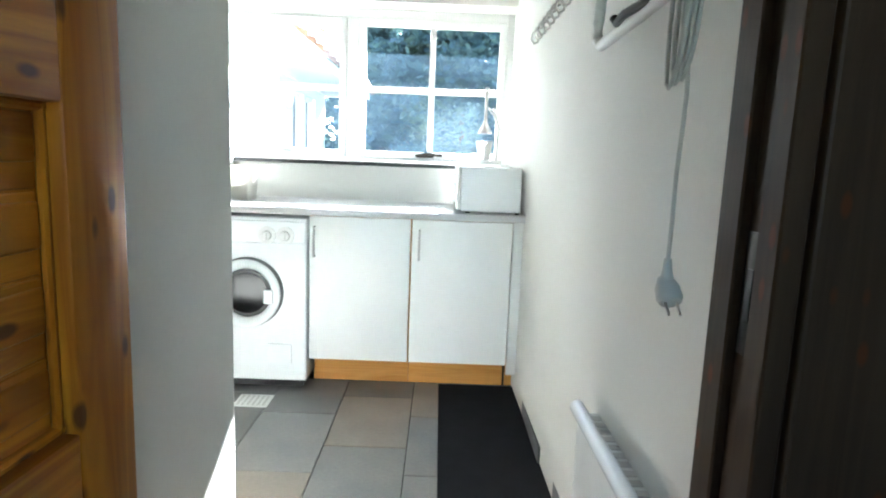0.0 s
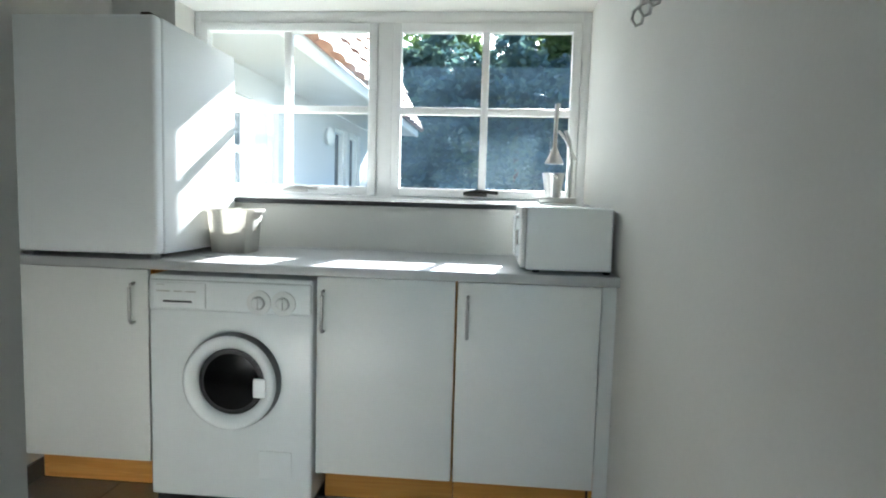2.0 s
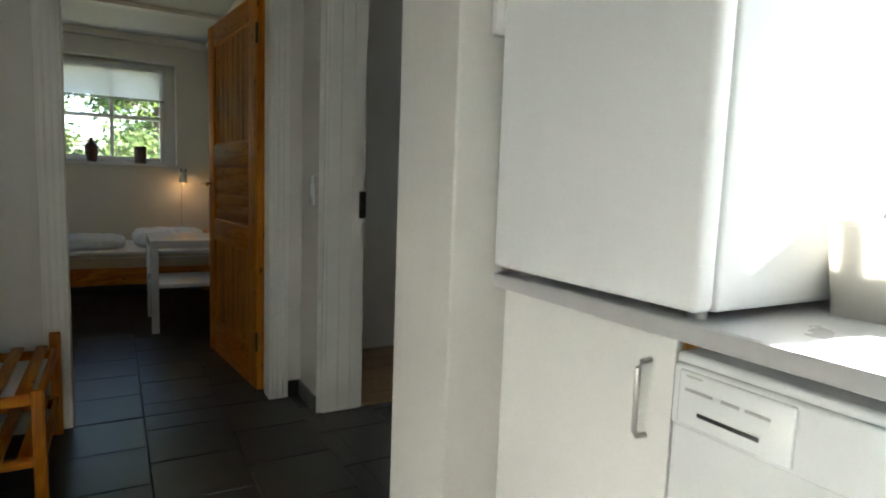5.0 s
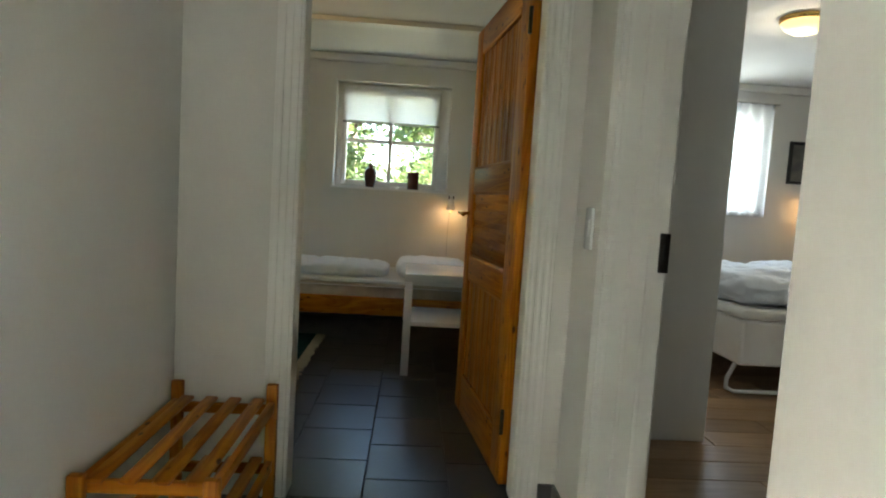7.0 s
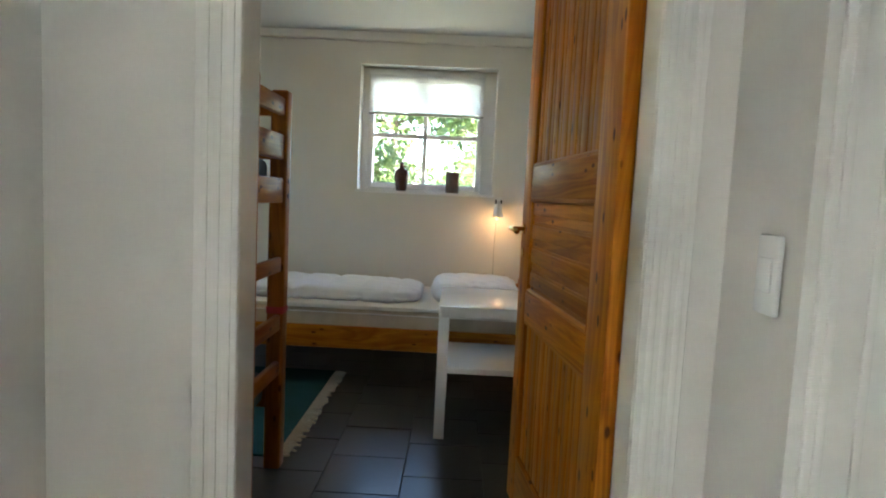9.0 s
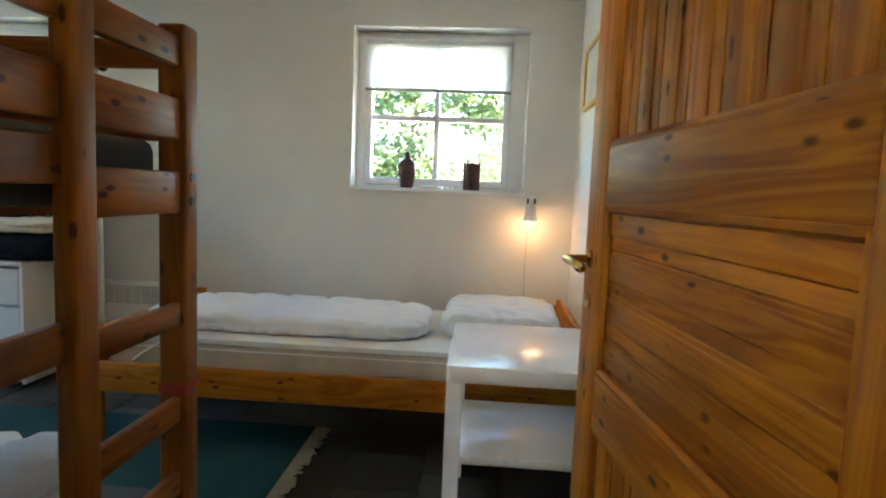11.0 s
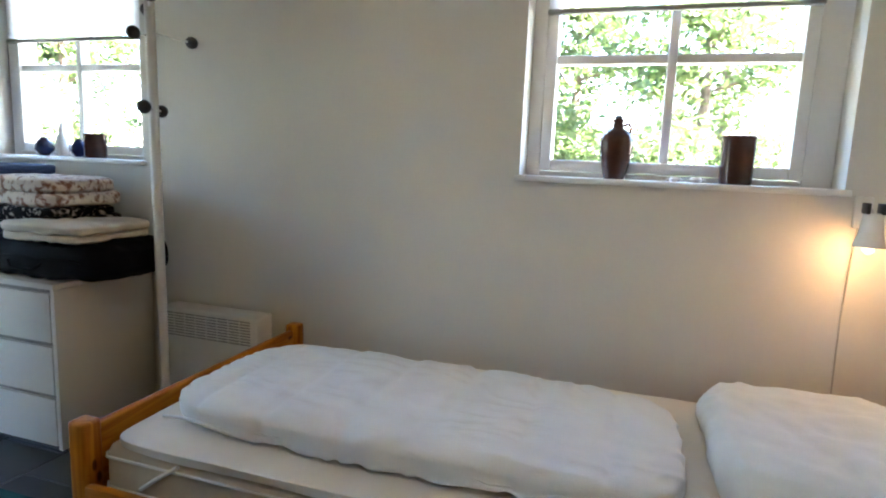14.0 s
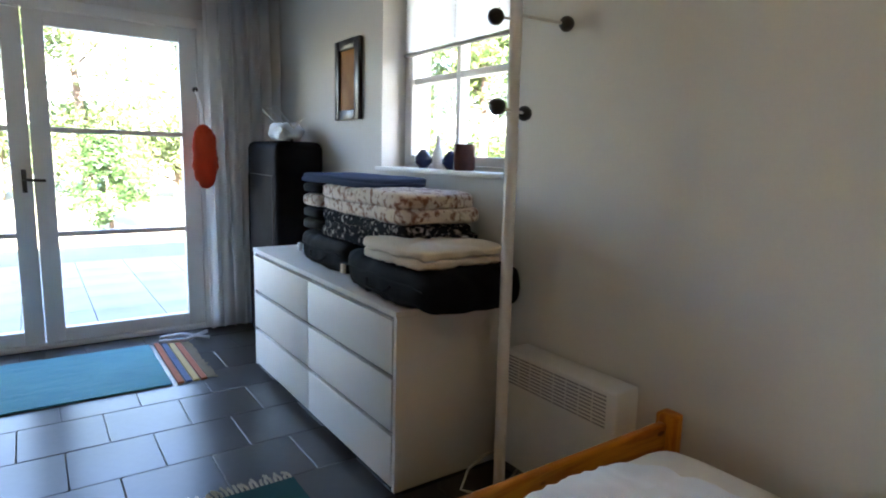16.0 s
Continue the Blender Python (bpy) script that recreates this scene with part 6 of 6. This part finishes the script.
def make_tree(name, place, height, spread, mat, leaves, label, seed, leaf=0.10, low=0.25):
    """A tapered trunk with limbs and a crown of loose leaf clumps."""
    rnd = random.Random(seed)
    t = thing(name, place, label, "tree", "garden trees")
    x, y, z = place
    trunk = bmesh.new()
    lean = Vector((rnd.uniform(-0.06, 0.06), rnd.uniform(-0.06, 0.06), 1))
    base = Vector(place)
    r0 = 0.022 * height
    line = [base + lean * height * f + Vector((0.03 * math.sin(5 * f + seed), 0.03 * math.cos(4 * f + seed), 0)) * height * 0.3 for f in (0, 0.15, 0.35, 0.55, 0.75, 0.92)]
    add_tube(trunk, line, [r0 * 1.3, r0, r0 * 0.8, r0 * 0.6, r0 * 0.35, r0 * 0.12], 10)
    clumps = []
    for k in range(26):
        f = rnd.uniform(low, 0.95)
        a = rnd.uniform(0, 2 * math.pi)
        reach = spread * (1.05 - 0.75 * f) * rnd.uniform(0.45, 1.0)
        s = base + lean * height * f
        e = s + Vector((math.cos(a) * reach, math.sin(a) * reach, reach * rnd.uniform(-0.1, 0.5)))
        mid = s.lerp(e, 0.5) + Vector((0, 0, 0.08 * reach))
        add_tube(trunk, [s, mid, e], [r0 * 0.3, r0 * 0.2, r0 * 0.05], 6)
        clumps.append((mid, spread * 0.22))
        clumps.append((e, spread * 0.26))
        for q in range(2):
            clumps.append((s.lerp(e, rnd.uniform(0.4, 1.05)) + Vector((rnd.gauss(0, 0.15), rnd.gauss(0, 0.15), rnd.gauss(0, 0.12))) * spread, spread * rnd.uniform(0.12, 0.22)))
    part("trunk", trunk, M_BARK, t, "brown branching trunk", 60)
    vs, fs = [], []
    for k in range(leaves):
        c, rad = clumps[rnd.randrange(len(clumps))]
        p = c + Vector((rnd.gauss(0, 1), rnd.gauss(0, 1), rnd.gauss(0, 0.7))) * rad * 0.46
        u = Vector((rnd.gauss(0, 1), rnd.gauss(0, 1), rnd.gauss(0, 0.6))).normalized()
        w = u.cross(Vector((rnd.gauss(0, 1), rnd.gauss(0, 1), rnd.gauss(0, 1)))).normalized()
        s = leaf * rnd.uniform(0.6, 1.4)
        b = len(vs)
        vs += [p - base - u * s, p - base + w * s * 0.45, p - base + u * s, p - base - w * s * 0.45]
        fs.append((b, b + 1, b + 2, b + 3))
    me = bpy.data.meshes.new("crown")
    me.from_pydata([tuple(v) for v in vs], [], fs)
    me.materials.append(mat)
    crown = new("crown", me)
    crown.parent = t
    return t


dark_tree = make_tree("garden_tree", (4.6, 14.5, -0.16), 5.4, 2.6, M_LEAF_D, 16000, "dense dark green garden tree", 3, 0.15, 0.03)
for i, (x, y, s, r) in enumerate(((1.6, 17.2, 1.0, 40), (7.5, 15.5, 1.1, 150), (10.5, 17, 1.2, 80), (2.6, 13.2, 0.62, 120), (1.0, 13.8, 0.72, 170), (-0.4, 16.6, 0.95, 260), (2.0, 15.2, 0.85, 15), (-1.6, 19.0, 1.1, 95), (4.0, 12.6, 0.6, 280), (0.6, 15.4, 0.66, 200), (5.6, 12.2, 0.6, 33))):
    copy_thing(dark_tree, pose(x, y, -0.16, 0, 0, r) @ Matrix.Scale(s, 4))
green_tree = make_tree("garden_tree", (3.2, 19.5, -0.16), 7.0, 3.2, M_LEAF_G, 14000, "tall sunlit green garden tree", 8, 0.14, 0.10)
for x, y, s, r in ((-0.6, 21.5, 1.0, 300), (6.2, 20.5, 1.05, 10), (9.5, 19.0, 0.9, 75)):
    copy_thing(green_tree, pose(x, y, -0.16, 0, 0, r) @ Matrix.Scale(s, 4))
light_tree = make_tree("garden_tree", (-15.5, 3.0, -0.16), 5.6, 2.6, M_LEAF_L, 15000, "sunny light green garden tree", 11, 0.078, 0.06)
for i, (x, y, s, r) in enumerate(((-14.6, -1.6, 0.9, 60), (-12.8, -8.6, 0.95, 30), (-15.0, -12.2, 1.1, 200), (-17.5, -6.2, 1.1, 140), (-17.5, 7.6, 1.05, 220), (-19, 0.4, 1.25, 20), (-15.5, 11.5, 1.1, 100), (-20, -11, 1.2, 310))):
    copy_thing(light_tree, pose(x, y, -0.16, 0, 0, r) @ Matrix.Scale(s, 4))
pale_tree = make_tree("garden_tree", (-4.0, -17.0, -0.16), 6.0, 2.8, M_PALETREE, 14000, "pale sunlit yellow-green garden tree", 21, 0.07, 0.05)
make_tree("garden_shrub", (-5.75, -9.6, -0.16), 1.55, 0.95, M_SHRUB, 3600, "dark green conifer shrub beyond the terrace", 5, 0.05, 0.08)
for i, (x, y, s, r) in enumerate(((-8.2, -16.5, 0.95, 60), (-0.5, -18, 1.0, 140), (-6.2, -20.5, 1.3, 220), (-11.5, -19, 1.15, 20), (-25, -3.5, 1.4, 100), (-25, 4.5, 1.4, 190), (-13.5, -13, 0.9, 250))):
    copy_thing(pale_tree, pose(x, y, -0.16, 0, 0, r) @ Matrix.Scale(s, 4))

# ---- floor tiles and boards, piece by piece ----


def piece_mesh(name, w, h, mat, top=0.0, gap=0.004, bevel=0.002):
    me = bpy.data.meshes.new(name)
    bm = bmesh.new()
    a, b = w / 2 - gap / 2, h / 2 - gap / 2
    lo = [bm.verts.new((x, y, top - 0.006)) for x, y in ((-a, -b), (a, -b), (a, b), (-a, b))]
    mi = [bm.verts.new((x, y, top - bevel)) for x, y in ((-a, -b), (a, -b), (a, b), (-a, b))]
    a, b = a - bevel, b - bevel
    hi = [bm.verts.new((x, y, top)) for x, y in ((-a, -b), (a, -b), (a, b), (-a, b))]
    for p, q in ((lo, mi), (mi, hi)):
        for k in range(4):
            bm.faces.new((p[k], p[(k + 1) % 4], q[(k + 1) % 4], q[k]))
    bm.faces.new(hi)
    bm.to_mesh(me)
    bm.free()
    me.materials.append(mat)
    return me


T = 0.335
cache = {}


def lay(parent, name, x0, x1, y0, y1, mat, top=0.0):
    if x1 - x0 < 0.02 or y1 - y0 < 0.02:
        return
    k = (name, round(x1 - x0, 3), round(y1 - y0, 3), mat.name)
    if k not in cache:
        cache[k] = piece_mesh(name, x1 - x0, y1 - y0, mat, top)
    ob = new(name, cache[k])
    ob.parent = parent
    ob.location = ((x0 + x1) / 2, (y0 + y1) / 2, random.uniform(-0.0006, 0.0006))


def tile_rows_x(parent, x0, x1, y0, y1, mat, yref, xref):
    """Running bond with rows along x."""
    j = math.floor((y0 - yref) / T)
    while yref + j * T < y1:
        a, b = max(y0, yref + j * T), min(y1, yref + (j + 1) * T)
        off = xref + (T / 2 if j % 2 else 0)
        i = math.floor((x0 - off) / T)
        while off + i * T < x1:
            lay(parent, "tile", max(x0, off + i * T), min(x1, off + (i + 1) * T), a, b, mat)
            i += 1
        j += 1


def tile_rows_y(parent, x0, x1, y0, y1, mat, xref, yref):
    """Running bond with rows along y."""
    i = math.floor((x0 - xref) / T)
    while xref + i * T < x1:
        a, b = max(x0, xref + i * T), min(x1, xref + (i + 1) * T)
        off = yref + (T * 0.62 if i % 2 else 0)
        j = math.floor((y0 - off) / (T * 1.5))
        while off + j * T * 1.5 < y1:
            lay(parent, "tile", a, b, max(y0, off + j * T * 1.5), min(y1, off + (j + 1) * T * 1.5), mat if (i * 3 + j * 5) % 4 else M_SLATE_B)
            j += 1
        i += 1


tile_rows_y(floor_u, -1.40, 1.056, 1.045, 3.12, M_SLATE, 0.53, 2.70)
tile_rows_x(floor_d, -2.89, -1.40, 1.55, 2.975, M_DARK, 2.235, -3.72)
tile_rows_x(floor_p, -2.61, -1.483, 2.975, 4.10, M_DARK, 2.235, -3.72)
tile_rows_x(floor_d, -6.207, -2.89, -2.65, 2.963, M_DARK, 2.235, -3.72)
k = -6.2
i = 0
while k < -2.72:
    y = 3.10 - (0.43 * (i % 3))
    while y < 6.75:
        lay(floor_w, "floorboard", k, min(k + 0.19, -2.70), max(y, 3.10), min(y + 1.28, 6.75), M_FLOORW, -0.004)
        y += 1.28
    k += 0.19
    i += 1
